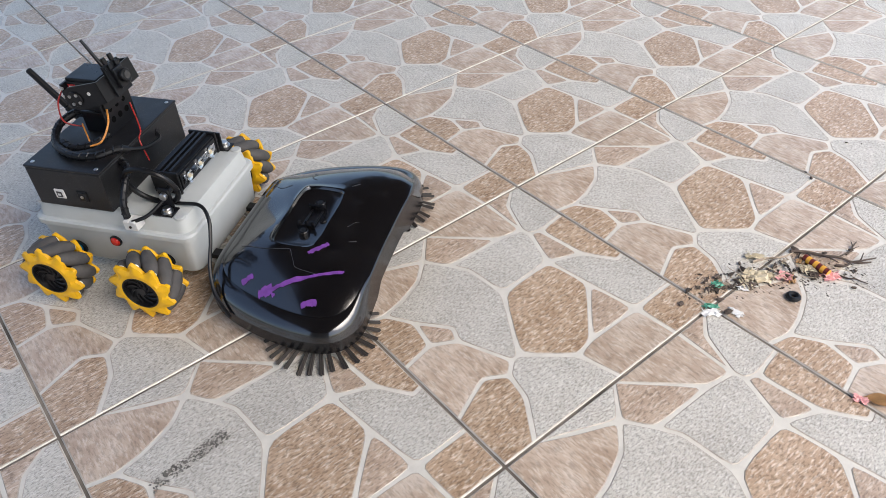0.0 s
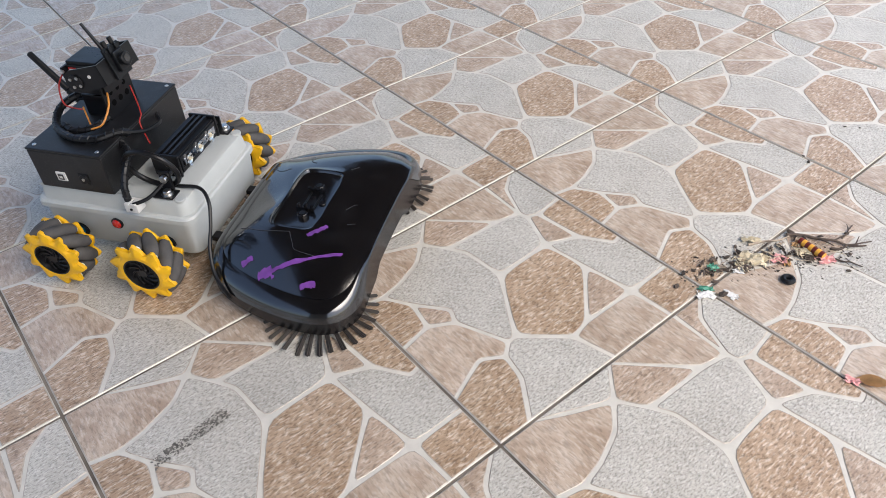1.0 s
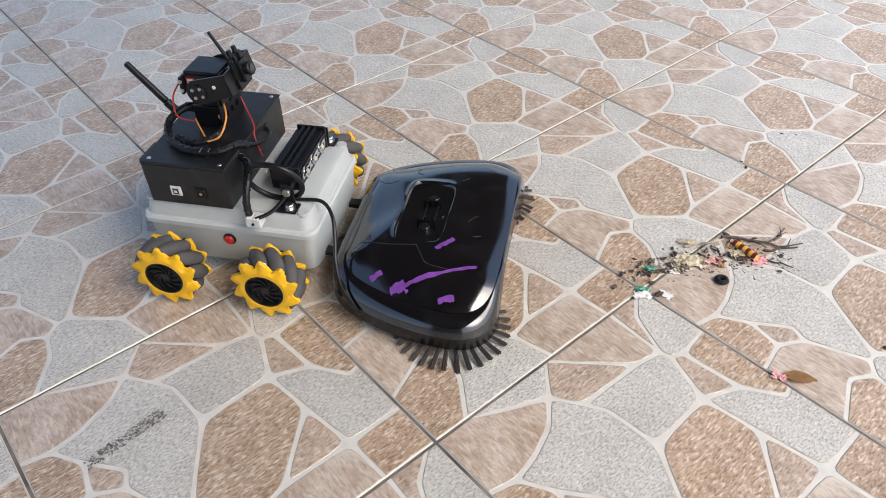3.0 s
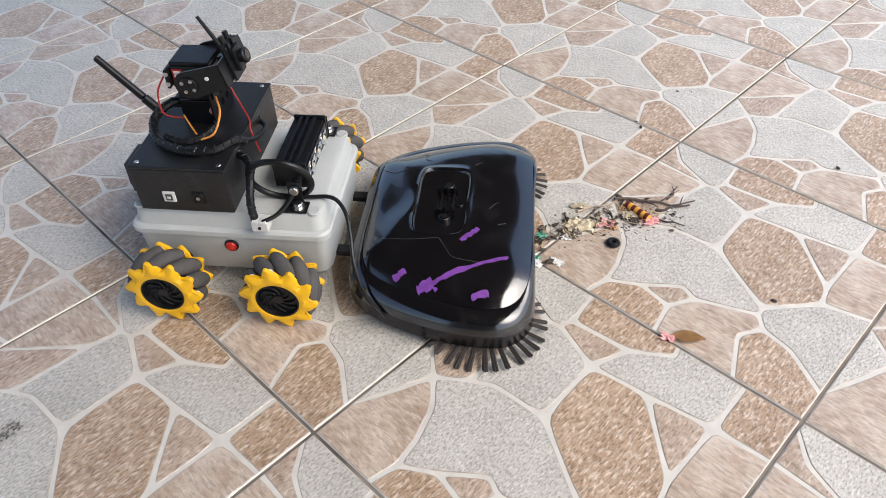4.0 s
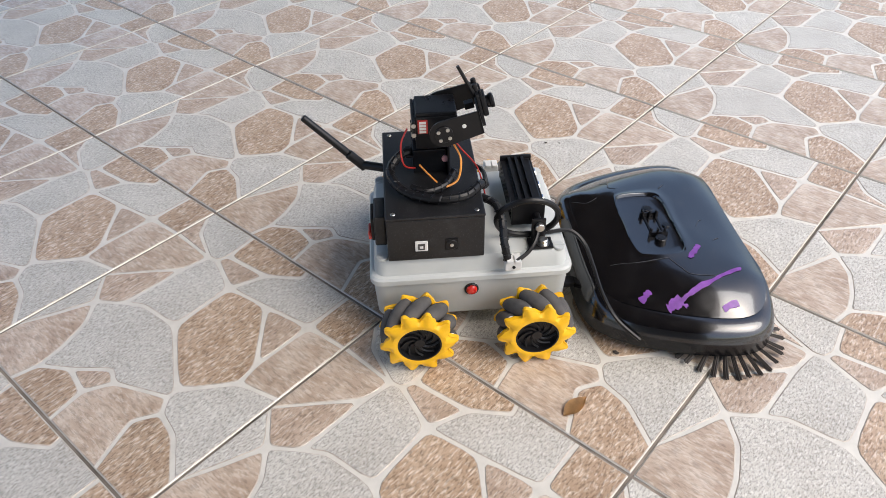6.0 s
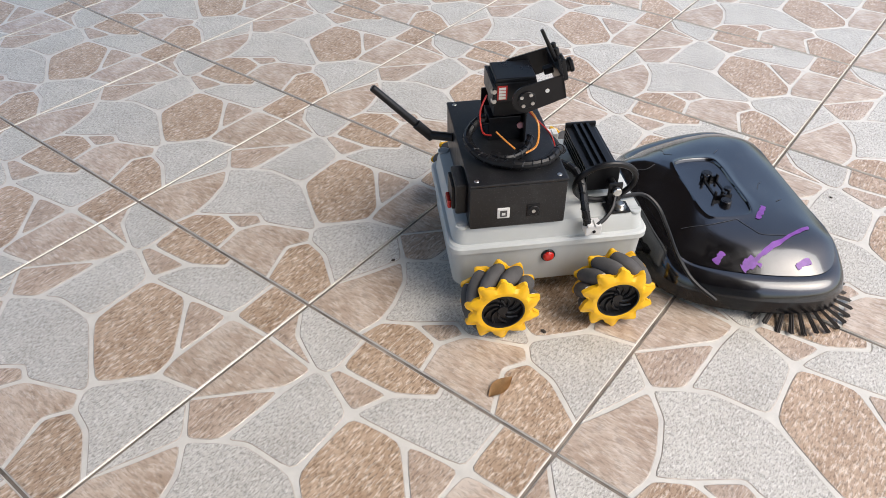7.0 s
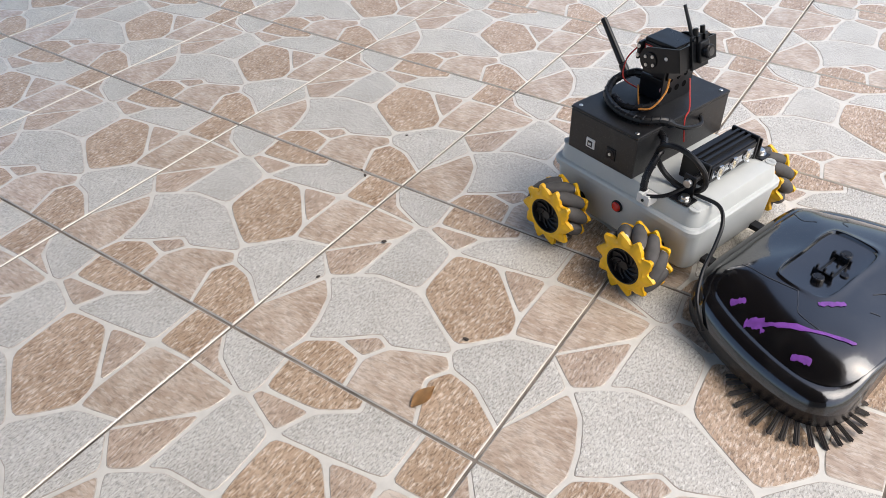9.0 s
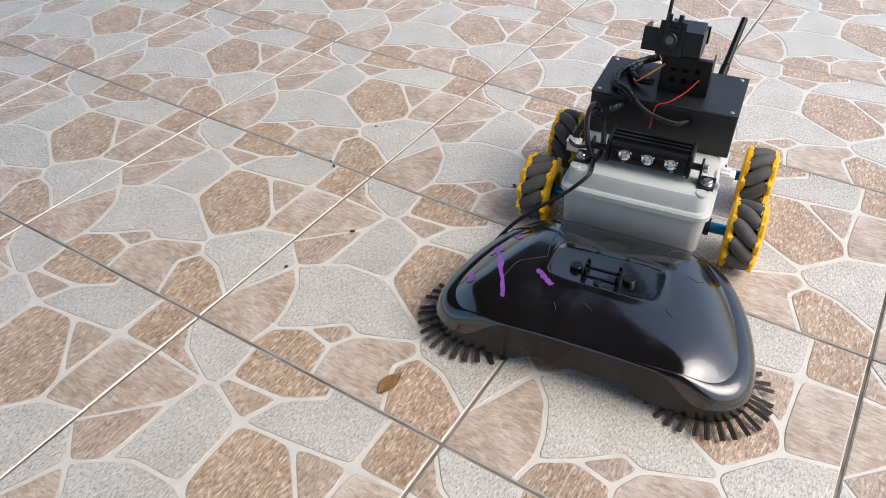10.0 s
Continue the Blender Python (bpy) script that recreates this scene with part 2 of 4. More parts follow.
def build_enclosure():
    bm = bmesh.new()
    rings = []
    for z, gx, gy, r in ((0.023, 0.094, 0.073, 0.012), (0.026, 0.096, 0.075, 0.013), (0.0720, 0.0985, 0.0770, 0.013)):
        rings.append(rounded_ring(bm, -0.0006, -0.002, gx, gy, r, z))
    skin(bm, rings)
    body = part("enclosure_body", bm, BOXGREY, robot, "light grey moulded plastic enclosure", True)
    bm = bmesh.new()
    rings = [rounded_ring(bm, -0.0006, -0.002, gx, gy, r, z) for z, gx, gy, r in (
        (0.0705, 0.1005, 0.0795, 0.013), (0.0710, 0.1012, 0.0802, 0.013), (0.0765, 0.1012, 0.0802, 0.013), (0.0788, 0.0995, 0.0785, 0.013),
        (0.0795, 0.0965, 0.0755, 0.013), (0.0930, 0.0945, 0.0735, 0.012), (0.0972, 0.0925, 0.0715, 0.012), (0.0985, 0.0890, 0.0680, 0.010))]
    skin(bm, rings)
    lid = part("enclosure_lid", bm, BOXGREY, robot, "", True)
    for x in (-0.088, 0.086):
        for y in (-0.069, 0.064):
            bm = cyl(0.0062, (x, y, 0.0960), (x, y, 0.0994), 24, bevel=0.0006)
            box(x - 0.005, x + 0.005, y - 0.0006, y + 0.0006, 0.0992, 0.0997, bm=bm)
            part("lid_screw", bm, BOXGREY, lid)
    # raised lettering marks on the lid, too small to read
    for k in range(5):
        part("embossed_mark", box(0.060 + 0.001 * (k % 2), 0.066, 0.030 + k * 0.0045, 0.033 + k * 0.0045, 0.098, 0.0991), BOXGREY, lid)
    bm = cyl(0.0072, (-0.0013, -0.0775, 0.0575), (-0.0013, -0.0808, 0.0575), 24, bevel=0.0006)
    b = part("button_ring", bm, RUBBER, body)
    bm = bmesh.new()
    bmesh.ops.create_uvsphere(bm, u_segments=20, v_segments=12, radius=0.0058)
    bmesh.ops.scale(bm, vec=(1, 0.55, 1), verts=bm.verts)
    part("push_button", bm, RED, body, "red round push button", True, pose(-0.0013, -0.0808, 0.0575))


def rounded_ring(bm, cx, cy, gx, gy, r, z, seg=5):
    out = []
    for sx, sy, a0 in ((1, 1, 0), (-1, 1, 90), (-1, -1, 180), (1, -1, 270)):
        for k in range(seg + 1):
            a = radians(a0 + 90 * k / seg)
            out.append(bm.verts.new((cx + sx * (gx - r) + r * math.cos(a), cy + sy * (gy - r) + r * math.sin(a), z)))
    return out


def skin(bm, rings, top=True, bottom=True):
    for a, b in zip(rings, rings[1:]):
        for k in range(len(a)):
            bm.faces.new((a[k], a[(k + 1) % len(a)], b[(k + 1) % len(a)], b[k]))
    if bottom:
        bm.faces.new(rings[0][::-1])
    if top:
        bm.faces.new(rings[-1])


def build_electronics():
    bx0, bx1, by0, by1, bz0, bz1 = -0.0817, 0.0111, -0.0783, 0.0783, 0.0990, 0.1502
    body = part("electronics_box", box(bx0, bx1, by0, by1, bz0, 0.1470, 0.0016), BLACKBOX, robot, "black plastic project box with dusty lid")
    part("box_lid", box(bx0 - 0.0006, bx1 + 0.0006, by0 - 0.0006, by1 + 0.0006, 0.1474, bz1, 0.0012), BLACKBOX, robot, "dusty black lid")
    for x in (bx0 + 0.007, bx1 - 0.007):
        for y in (by0 + 0.007, by1 - 0.007):
            part("screw", cyl(0.0024, (x, y, 0.1495), (x, y, 0.1509), 14, bevel=0.0004), STEEL, body)
    # marks printed on the lid
    for k in range(3):
        part("printed_mark", box(-0.018, -0.011, -0.060 + k * 0.003, -0.0585 + k * 0.003, 0.1498, 0.1504), ROLLER, body)
    bm = box(-0.0555, -0.0433, by0 - 0.0012, by0 + 0.002, 0.1105, 0.1222, 0.0008)
    usb = part("usb_port", bm, WHITE, body, "square white and silver socket")
    # dark grey block on the face stands for the shade inside the socket
    part("socket_shade_block", box(-0.0528, -0.0462, by0 - 0.0016, by0, 0.1125, 0.1196), ROLLER, usb)
    part("socket_tongue", box(-0.0512, -0.0478, by0 - 0.0020, by0, 0.1145, 0.1172), WHITE, usb)
    bm = cyl(0.0058, (-0.0205, by0 + 0.001, 0.1165), (-0.0205, by0 - 0.0018, 0.1165), 20, bevel=0.0005)
    jack = part("power_jack", bm, RUBBER, body)
    part("jack_pin", cyl(0.0018, (-0.0205, by0 - 0.0008, 0.1165), (-0.0205, by0 - 0.0026, 0.1165), 12), STEEL, jack)
    part("jack_plate", box(-0.0270, -0.0140, by0 - 0.0010, by0 + 0.001, 0.1095, 0.1235, 0.0008), RUBBER, jack)
    # rocker switch on the back
    sw = part("switch_housing", box(-0.0935, bx0, -0.064, -0.030, 0.108, 0.142, 0.002), BLACKBOX, robot)
    part("switch_bezel", box(-0.0965, -0.0930, -0.060, -0.034, 0.112, 0.138, 0.001), RUBBER, sw)
    part("rocker", box(-0.1000, -0.0960, -0.056, -0.040, 0.110, 0.119, 0.0015), RED, sw, "red rocker tab")
    # small hole with cable gland on the front face
    part("cable_hole", cyl(0.0045, (bx1 - 0.001, 0.030, 0.135), (bx1 + 0.001, 0.030, 0.135), 14), RUBBER, body)
    # antenna
    ant = part("antenna_base", cyl(0.0046, (bx0 + 0.001, 0.034, 0.1335), (-0.104, 0.046, 0.1312), 14, bevel=0.0006), RUBBER, robot)
    e, t = Vector((-0.1045, 0.0465, 0.1306)), Vector((-0.1615, 0.0552, 0.1870))
    bm = cyl(0.0052, e - (t - e).normalized() * 0.004, e + (t - e) * 0.25, 16, bevel=0.0008)
    cyl(0.0043, e + (t - e) * 0.25, t, 16, 0.0038, bm=bm, bevel=0.0012)
    part("antenna_rod", bm, RUBBER, ant, "", True)


def build_pan_tilt():
    # pan servo and its perforated bracket
    base = part("pan_servo", box(-0.0520, -0.0190, -0.004, 0.022, 0.1503, 0.1760, 0.001), SERVO, robot, "black servo with perforated bracket")
    part("servo_flange", box(-0.0590, -0.0190, -0.004, 0.016, 0.1680, 0.1705, 0.0005), SERVO, base)
    part("bracket_plate", box(-0.0180, -0.0160, -0.012, 0.040, 0.1503, 0.1940, 0.0005), BRACKET, base)
    part("bracket_plate", box(-0.0520, -0.0160, 0.0385, 0.040, 0.1503, 0.1860, 0.0005), BRACKET, base)
    # black discs on the plate paint the shade of open holes
    for k in range(6):
        y, z = -0.006 + 0.0125 * (k % 3), 0.166 + 0.0125 * (k // 3)
        part("bracket_hole_disc", cyl(0.0036 if k < 3 else 0.0030, (-0.0161, y + 0.0075, z), (-0.0157, y + 0.0075, z), 14), HOLE_SHADE, base)
    part("bracket_flange", box(-0.0170, -0.0110, -0.012, 0.040, 0.1928, 0.1944, 0.0005), BRACKET, base)
    part("servo_horn", cyl(0.010, (-0.032, 0.006, 0.1765), (-0.032, 0.006, 0.1800), 20, bevel=0.0005), SERVO, base)
    part("horn_screw", cyl(0.0035, (-0.020, -0.004, 0.1660), (-0.020, -0.006, 0.1660), 12), PINK, base)
    # lower U bracket that carries the tilt servo
    part("carrier", box(-0.048, -0.014, -0.008, 0.024, 0.1802, 0.1955, 0.0004), BRACKET, base)
    # tilt servo
    tilt = part("tilt_servo", box(-0.0545, -0.0140, -0.006, 0.0320, 0.1850, 0.2060, 0.0012), SERVO, robot, "black servo with red printed sticker", at=pose(0.006, -0.006, 0.011))
    part("servo_cap", box(-0.0535, -0.0150, -0.0055, 0.0300, 0.2060, 0.2100, 0.0012), SERVO, tilt)
    part("servo_flange", box(-0.0575, -0.0545, -0.0120, 0.0340, 0.1860, 0.2050, 0.0005), SERVO, tilt)
    for z in (0.1905, 0.2005):
        part("flange_screw", cyl(0.0022, (-0.0570, -0.0095, z), (-0.0588, -0.0095, z), 12), STEEL, tilt)
        part("flange_screw", cyl(0.0022, (-0.056, -0.0125, z), (-0.056, -0.0112, z), 12), STEEL, tilt)
    part("sticker", box(-0.0520, -0.0425, -0.0064, -0.0058, 0.1885, 0.2030), [DARKRED], tilt, "red sticker with white marks")
    for k in range(4):
        part("sticker_mark", box(-0.0505, -0.0440, -0.0067, -0.0060, 0.1893 + 0.0032 * k, 0.1918 + 0.0032 * k), WHITE, tilt)
    # tilting U bracket: two arms and a front plate, leaning up
    lean = pose(-0.0225, -0.011, 0.2095, 0, -14, 0)
    br = new("tilt_bracket")
    br.parent, br.matrix_basis = robot, lean
    bm = bmesh.new()
    for y in (-0.0215, 0.0360):
        prof = [(-0.0135 * math.cos(a) , 0.0135 * math.sin(a)) for a in [radians(-90 + 15 * k) for k in range(13)]] + [(0.036, 0.0135), (0.036, -0.0100)]
        a = [bm.verts.new((x, y, z)) for x, z in prof]
        b = [bm.verts.new((x, y + 0.0018, z)) for x, z in prof]
        bm.faces.new(a)
        bm.faces.new(b[::-1])
        for k in range(len(a)):
            bm.faces.new((a[k], b[k], b[(k + 1) % len(a)], a[(k + 1) % len(a)]))
    box(0.0345, 0.0363, -0.0215, 0.0378, -0.0100, 0.0135, bm=bm)
    ob = part("bracket_frame", bm, BRACKET, br)
    part("servo_disc", cyl(0.0085, (0, -0.0215, 0), (0, -0.0232, 0), 20, bevel=0.0004), BRACKET, br)
    for k in range(4):
        a = radians(45 + 90 * k)
        part("disc_screw", cyl(0.0018, (0.0062 * math.cos(a), -0.0230, 0.0062 * math.sin(a)), (0.0062 * math.cos(a), -0.0242, 0.0062 * math.sin(a)), 10), STEEL, br)
    # white disc paints the brightness seen through a hole in the arm
    part("bracket_hole_disc", cyl(0.0020, (0.020, -0.0216, 0.003), (0.020, -0.0221, 0.003), 12), WHITE, br)
    # camera module on the front plate
    part("camera_board", box(0.0364, 0.0395, -0.006, 0.020, -0.012, 0.022, 0.0006), SERVO, br, "small camera board with a round lens")
    part("camera_housing", box(0.0395, 0.0450, 0.000, 0.015, -0.006, 0.016, 0.0015), SERVO, br)
    part("lens_barrel", cyl(0.0060, (0.0448, 0.0075, 0.0050), (0.0515, 0.0075, 0.0055), 20, bevel=0.0008), RUBBER, br)
    part("lens_rim", cyl(0.0072, (0.0480, 0.0075, 0.0052), (0.0520, 0.0075, 0.0055), 20, bevel=0.0008), RUBBER, br)
    part("lens_glass", cyl(0.0042, (0.0519, 0.0075, 0.0055), (0.0523, 0.0075, 0.0055), 20), GLOSS, br, "dark glass of the lens")
    for y in (0.002, 0.013):
        part("thumb_screw", cyl(0.0026, (0.0380, y, 0.0215), (0.0380, y, 0.0290), 12, bevel=0.0005), RUBBER, br)
        part("clamp_post", box(0.0395, 0.0425, y - 0.0022, y + 0.0022, 0.0140, 0.0215, 0.0006), SERVO, br)
    part("stub_antenna", cyl(0.0022, (0.0360, 0.0000, 0.0180), (0.0280, -0.001, 0.0520), 10, 0.0016), RUBBER, br)
    for y in (-0.004, 0.018):
        part("board_screw", cyl(0.0018, (0.0390, y, 0.019), (0.0415, y, 0.019), 8), SERVO, br)
    part("connector_block", box(0.024, 0.033, 0.004, 0.012, 0.004, 0.010, 0.0006), RUBBER, br)


def build_light_bar():
    bm = box(0.0480, 0.0740, -0.038, 0.044, 0.1060, 0.1290, 0.0015)
    body = part("light_bar", bm, BRACKET, robot, "black finned LED light bar with three clear lenses")
    for k in range(5):
        z = 0.1085 + 0.0045 * k
        part("cooling_fin", box(0.0425, 0.0485, -0.037, 0.043, z, z + 0.0017), BRACKET, body)
    for k in range(3):
        x = 0.050 + 0.0070 * k
        part("cooling_fin", box(x, x + 0.0030, -0.037, 0.043, 0.1288, 0.1325), BRACKET, body)
    for y in (-0.0395, 0.0455):
        part("end_cap", box(0.0425, 0.0760, y - 0.0018, y + 0.0018, 0.1050, 0.1325, 0.0012), RUBBER, body)
    part("front_bezel", box(0.0740, 0.0760, -0.036, 0.042, 0.1085, 0.1275, 0.0006), RUBBER, body)
    for y in (-0.021, 0.003, 0.027):
        bm = bmesh.new()
        rings = [[bm.verts.new((x, y + r * (1 + 0.06 * (k % 2)) * math.cos(k * math.tau / 16), 0.118 + r * (1 + 0.06 * (k % 2)) * math.sin(k * math.tau / 16))) for k in range(16)] for x, r in ((0.0758, 0.0072), (0.0776, 0.0069), (0.0776, 0.0060), (0.0764, 0.0038), (0.0770, 0.0026))]
        skin(bm, rings)
        bmesh.ops.recalc_face_normals(bm, faces=bm.faces)
        lensob = part("led_lens", bm, LEDGLASS, body, "clear faceted LED lens")
        part("led_chip", cyl(0.0026, (0.0769, y, 0.118), (0.0778, y, 0.118), 12), STRAW, lensob)
    part("lens_strip", box(0.0755, 0.0762, -0.033, 0.039, 0.1135, 0.1225), LEDGLASS, body, "mirrored reflector strip")
    for y in (-0.022, 0.029):
        part("bezel_screw", cyl(0.0022, (0.0756, y, 0.1095), (0.0772, y, 0.1110), 10), STEEL, body)
    for s in (-1, 1):
        foot = part("mount_foot", box(0.0560, 0.0800, s * 0.0655 - 0.0085, s * 0.0655 + 0.0085, 0.0987, 0.1008, 0.0008), BRACKET, robot)
        part("mount_arm", box(0.0600, 0.0740, s * 0.0575 - 0.0012, s * 0.0575 + 0.0012, 0.0987, 0.1240, 0.0006), BRACKET, foot)
        part("arm_bolt", cyl(0.0045, (0.0675, s * 0.0590, 0.1165), (0.0675, s * 0.0640, 0.1165), 14, bevel=0.0006), STEEL, foot)
        part("arm_spacer", cyl(0.0036, (0.0675, s * (0.0410 if s < 0 else 0.0470), 0.1165), (0.0675, s * 0.0565, 0.1165), 12), RUBBER, foot)
        part("foot_bolt", cyl(0.0048, (0.0705, s * 0.0665, 0.1005), (0.0705, s * 0.0665, 0.1060), 16, bevel=0.0008), STEEL, foot)
        part("foot_washer", cyl(0.0068, (0.0705, s * 0.0665, 0.1004), (0.0705, s * 0.0665, 0.1016), 18), STEEL, foot)


def build_cables():
    loop = [(-0.044, 0.006, 0.170), (-0.062, 0.000, 0.171), (-0.075, -0.018, 0.163), (-0.063, -0.043, 0.1565), (-0.034, -0.058, 0.1555), (-0.006, -0.056, 0.1555), (0.010, -0.040, 0.1560), (0.0165, -0.030, 0.150)]
    part("sleeved_cable", spiral(loop, 0.0042, 0.0085, tube(loop, 0.0043, 8, 10)), RUBBER, robot, "thick black spiral-wrapped cable loop", True)
    inner = [(-0.012, -0.018, 0.160), (-0.022, -0.036, 0.1560), (-0.040, -0.046, 0.1560), (-0.056, -0.040, 0.1580)]
    part("sleeved_cable", spiral(inner, 0.0036, 0.0085, tube(inner, 0.0037, 8, 10)), RUBBER, robot, "", True)
    down = [(0.0110, -0.040, 0.142), (0.024, -0.050, 0.140), (0.029, -0.066, 0.132), (0.030, -0.080, 0.115), (0.033, -0.086, 0.098)]
    part("sleeved_cable", spiral(down, 0.0038, 0.0085, tube(down, 0.0039, 8, 10)), RUBBER, robot, "", True)
    part("loop_cable", tube([(0.055 + 0.030 * math.cos(a), -0.0590 - 0.008 * math.sin(a), 0.1270 + 0.0265 * math.sin(a)) for a in [k * math.tau / 14 for k in range(14)]], 0.0031, 5, 10, True), RUBBER, robot, "", True)
    part("lamp_cable", tube([(0.046, -0.050, 0.1010), (0.075, -0.052, 0.1020), (0.100, -0.050, 0.1010), (0.114, -0.060, 0.092), (0.121, -0.077, 0.076), (0.127, -0.099, 0.058), (0.139, -0.119, 0.040), (0.160, -0.1335, 0.024)], 0.0021, 8, 8), RUBBER, robot, "thin black cable", True)
    part("jumper_cable", tube([(0.041, -0.090, 0.0995), (0.052, -0.082, 0.1015), (0.060, -0.074, 0.106), (0.066, -0.062, 0.112)], 0.0021, 8, 8), RUBBER, robot, "", True)
    part("red_wire", tube([(-0.012, 0.030, 0.172), (-0.002, 0.020, 0.161), (0.010, 0.006, 0.1520), (0.0145, -0.006, 0.1465), (0.020, -0.008, 0.122)], 0.0008, 8, 6), DARKRED, robot, "thin red wire", True)
    part("red_wire", tube([(-0.056, -0.012, 0.206), (-0.063, -0.018, 0.192), (-0.061, -0.022, 0.172), (-0.050, -0.010, 0.160)], 0.0009, 8, 6), DARKRED, robot, "thin red wire", True)
    part("orange_wire", tube([(-0.012, -0.008, 0.184), (-0.006, -0.020, 0.174), (-0.010, -0.034, 0.160), (-0.022, -0.040, 0.156)], 0.0011, 8, 6), ORANGE, robot, "thin orange wire", True)
    part("orange_wire", tube([(-0.046, -0.014, 0.166), (-0.038, -0.022, 0.160), (-0.030, -0.030, 0.155)], 0.0009, 8, 6), ORANGE, robot, "thin orange wire", True)
    part("front_cable", tube([(0.0100, 0.030, 0.135), (0.020, 0.018, 0.134), (0.020, -0.010, 0.140), (0.013, -0.030, 0.150)], 0.0024, 8, 8), RUBBER, robot, "", True)
    for s in (-1, 1):
        bm = box(0.0300, 0.0460, s * 0.0840 - 0.0075, s * 0.0840 + 0.0070, 0.0885, 0.0990, 0.0012)
        conn = part("wire_connector", bm, WHITE, robot, "white plastic wire connector")
        for x in (0.0345, 0.0420):
            part("connector_lever", box(x - 0.003, x + 0.003, s * 0.0840 - 0.0085, s * 0.0840 + 0.0020, 0.0985, 0.1010, 0.0006), WHITE, conn)
        # black disc on the end face gives the shade of a wire entry
        part("connector_shade_disc", cyl(0.0016, (0.0382, s * 0.0916, 0.0935), (0.0382, s * 0.0925, 0.0935), 10), RUBBER, conn)


WHEEL_R, WHEEL_W = 0.0386, 0.0350
WHEELS = []


def build_wheel(x, s, hand):
    """A mecanum wheel: two lobed flanges, ten slanted rollers, a black hub. Its axle lies along y."""
    w = new("wheel")
    w.parent, w.matrix_basis = robot, pose(x, s * 0.1155, WHEEL_R)
    tagged(w, "yellow mecanum wheel with dark grey rubber rollers")
    N = 10
    half = WHEEL_W / 2
    for side in (-1, 1):
        bm = bmesh.new()
        M = 120
        yo = side * half
        rings = []
        for rfun, y_ in ((lambda a: 0.0208, yo + side * 0.0008), (lambda a: 0.0222, yo + side * 0.0016), (lambda a: 0.0262, yo + side * 0.0014), (lambda a: 0.0300 + 0.0012 * lobe(a), lambda a: yo - side * 0.0004 + side * 0.0016 * lobe(a + 0.10)), (lambda a: 0.0338 + 0.0042 * lobe(a), yo - side * 0.0012), (lambda a: 0.0342 + 0.0044 * lobe(a), yo - side * 0.0052), (lambda a: 0.0308 + 0.0040 * lobe(a), yo - side * 0.0064),
                        (lambda a: 0.0262, yo - side * 0.0046), (lambda a: 0.0208, yo - side * 0.0060)):
            ph = hand * side * 0.33
            lobe = lambda a: max(-1.0, min(1.0, 1.5 * (0.62 * math.cos(N * (a - ph)) + 0.20 * math.sin(2 * N * (a - ph)))))
            rings.append([bm.verts.new((rfun(k * math.tau / M) * math.cos(k * math.tau / M), y_(k * math.tau / M) if callable(y_) else y_, rfun(k * math.tau / M) * math.sin(k * math.tau / M))) for k in range(M)])
        for a, b in zip(rings, rings[1:] + rings[:1]):
            for k in range(M):
                bm.faces.new((a[k], a[(k + 1) % M], b[(k + 1) % M], b[k]))
        bmesh.ops.recalc_face_normals(bm, faces=bm.faces)
        part("flange", bm, YELLOW, w, smooth=True)
    # slanted rollers
    prof = [(-0.0178, 0.0030), (-0.0172, 0.0044), (-0.0150, 0.0058), (-0.0080, 0.0078), (0.0, 0.0085), (0.0080, 0.0078), (0.0150, 0.0058), (0.0172, 0.0044), (0.0178, 0.0030)]
    bm = bmesh.new()
    rings = [[bm.verts.new((r * math.cos(k * math.tau / 12), r * math.sin(k * math.tau / 12), h)) for k in range(12)] for h, r in prof]
    for i, (a, b) in enumerate(zip(rings, rings[1:])):
        for k in range(12):
            f = bm.faces.new((a[k], a[(k + 1) % 12], b[(k + 1) % 12], b[k]))
            f.material_index = 1 if i in (0, 7) else 0
    bm.faces.new(rings[0][::-1]).material_index = 1
    bm.faces.new(rings[-1]).material_index = 1
    first = part("roller", bm, [ROLLER, WHITE], w, "dark grey rubber roller", True)
    for k in range(N):
        a = k * math.tau / N
        ob = first if k == 0 else new("roller", first.data)
        ob.parent = w
        if k:
            tagged(ob, "dark grey rubber roller")
        c = Vector((0.0299 * math.cos(a), 0, 0.0299 * math.sin(a)))
        tang = Vector((-math.sin(a), 0, math.cos(a)))
        axis = (tang * hand + Vector((0, 1, 0)) * 1.15).normalized()
        ob.matrix_basis = Matrix.Translation(c) @ axis.to_track_quat("Z", "Y").to_matrix().to_4x4()
    # hub
    bm = bmesh.new()
    M = 40
    yo = s * half
    pr = [(0.0212, yo - s * 0.030), (0.0212, yo + s * 0.0012), (0.0198, yo + s * 0.0012), (0.0188, yo - s * 0.0045), (0.0060, yo - s * 0.0045), (0.0050, yo - s * 0.0010), (0.0, yo - s * 0.0010)]
    rings = [[bm.verts.new((max(r, 1e-4) * math.cos(k * math.tau / M), y, max(r, 1e-4) * math.sin(k * math.tau / M))) for k in range(M)] for r, y in pr]
    for a, b in zip(rings, rings[1:]):
        for k in range(M):
            bm.faces.new((a[k], a[(k + 1) % M], b[(k + 1) % M], b[k]))
    bm.faces.new(rings[0])
    bmesh.ops.recalc_face_normals(bm, faces=bm.faces)
    part("hub", bm, BRACKET, w, "black hub with swirled vanes")
    for k in range(9):
        a = k * math.tau / 9
        pts = [(r * math.cos(a + 0.7 * (r - 0.005) / 0.01), yo - s * 0.0032, r * math.sin(a + 0.7 * (r - 0.005) / 0.01)) for r in (0.0055, 0.0095, 0.0140, 0.0187)]
        part("hub_vane", tube(pts, 0.0012, 3, 5), BRACKET, w)
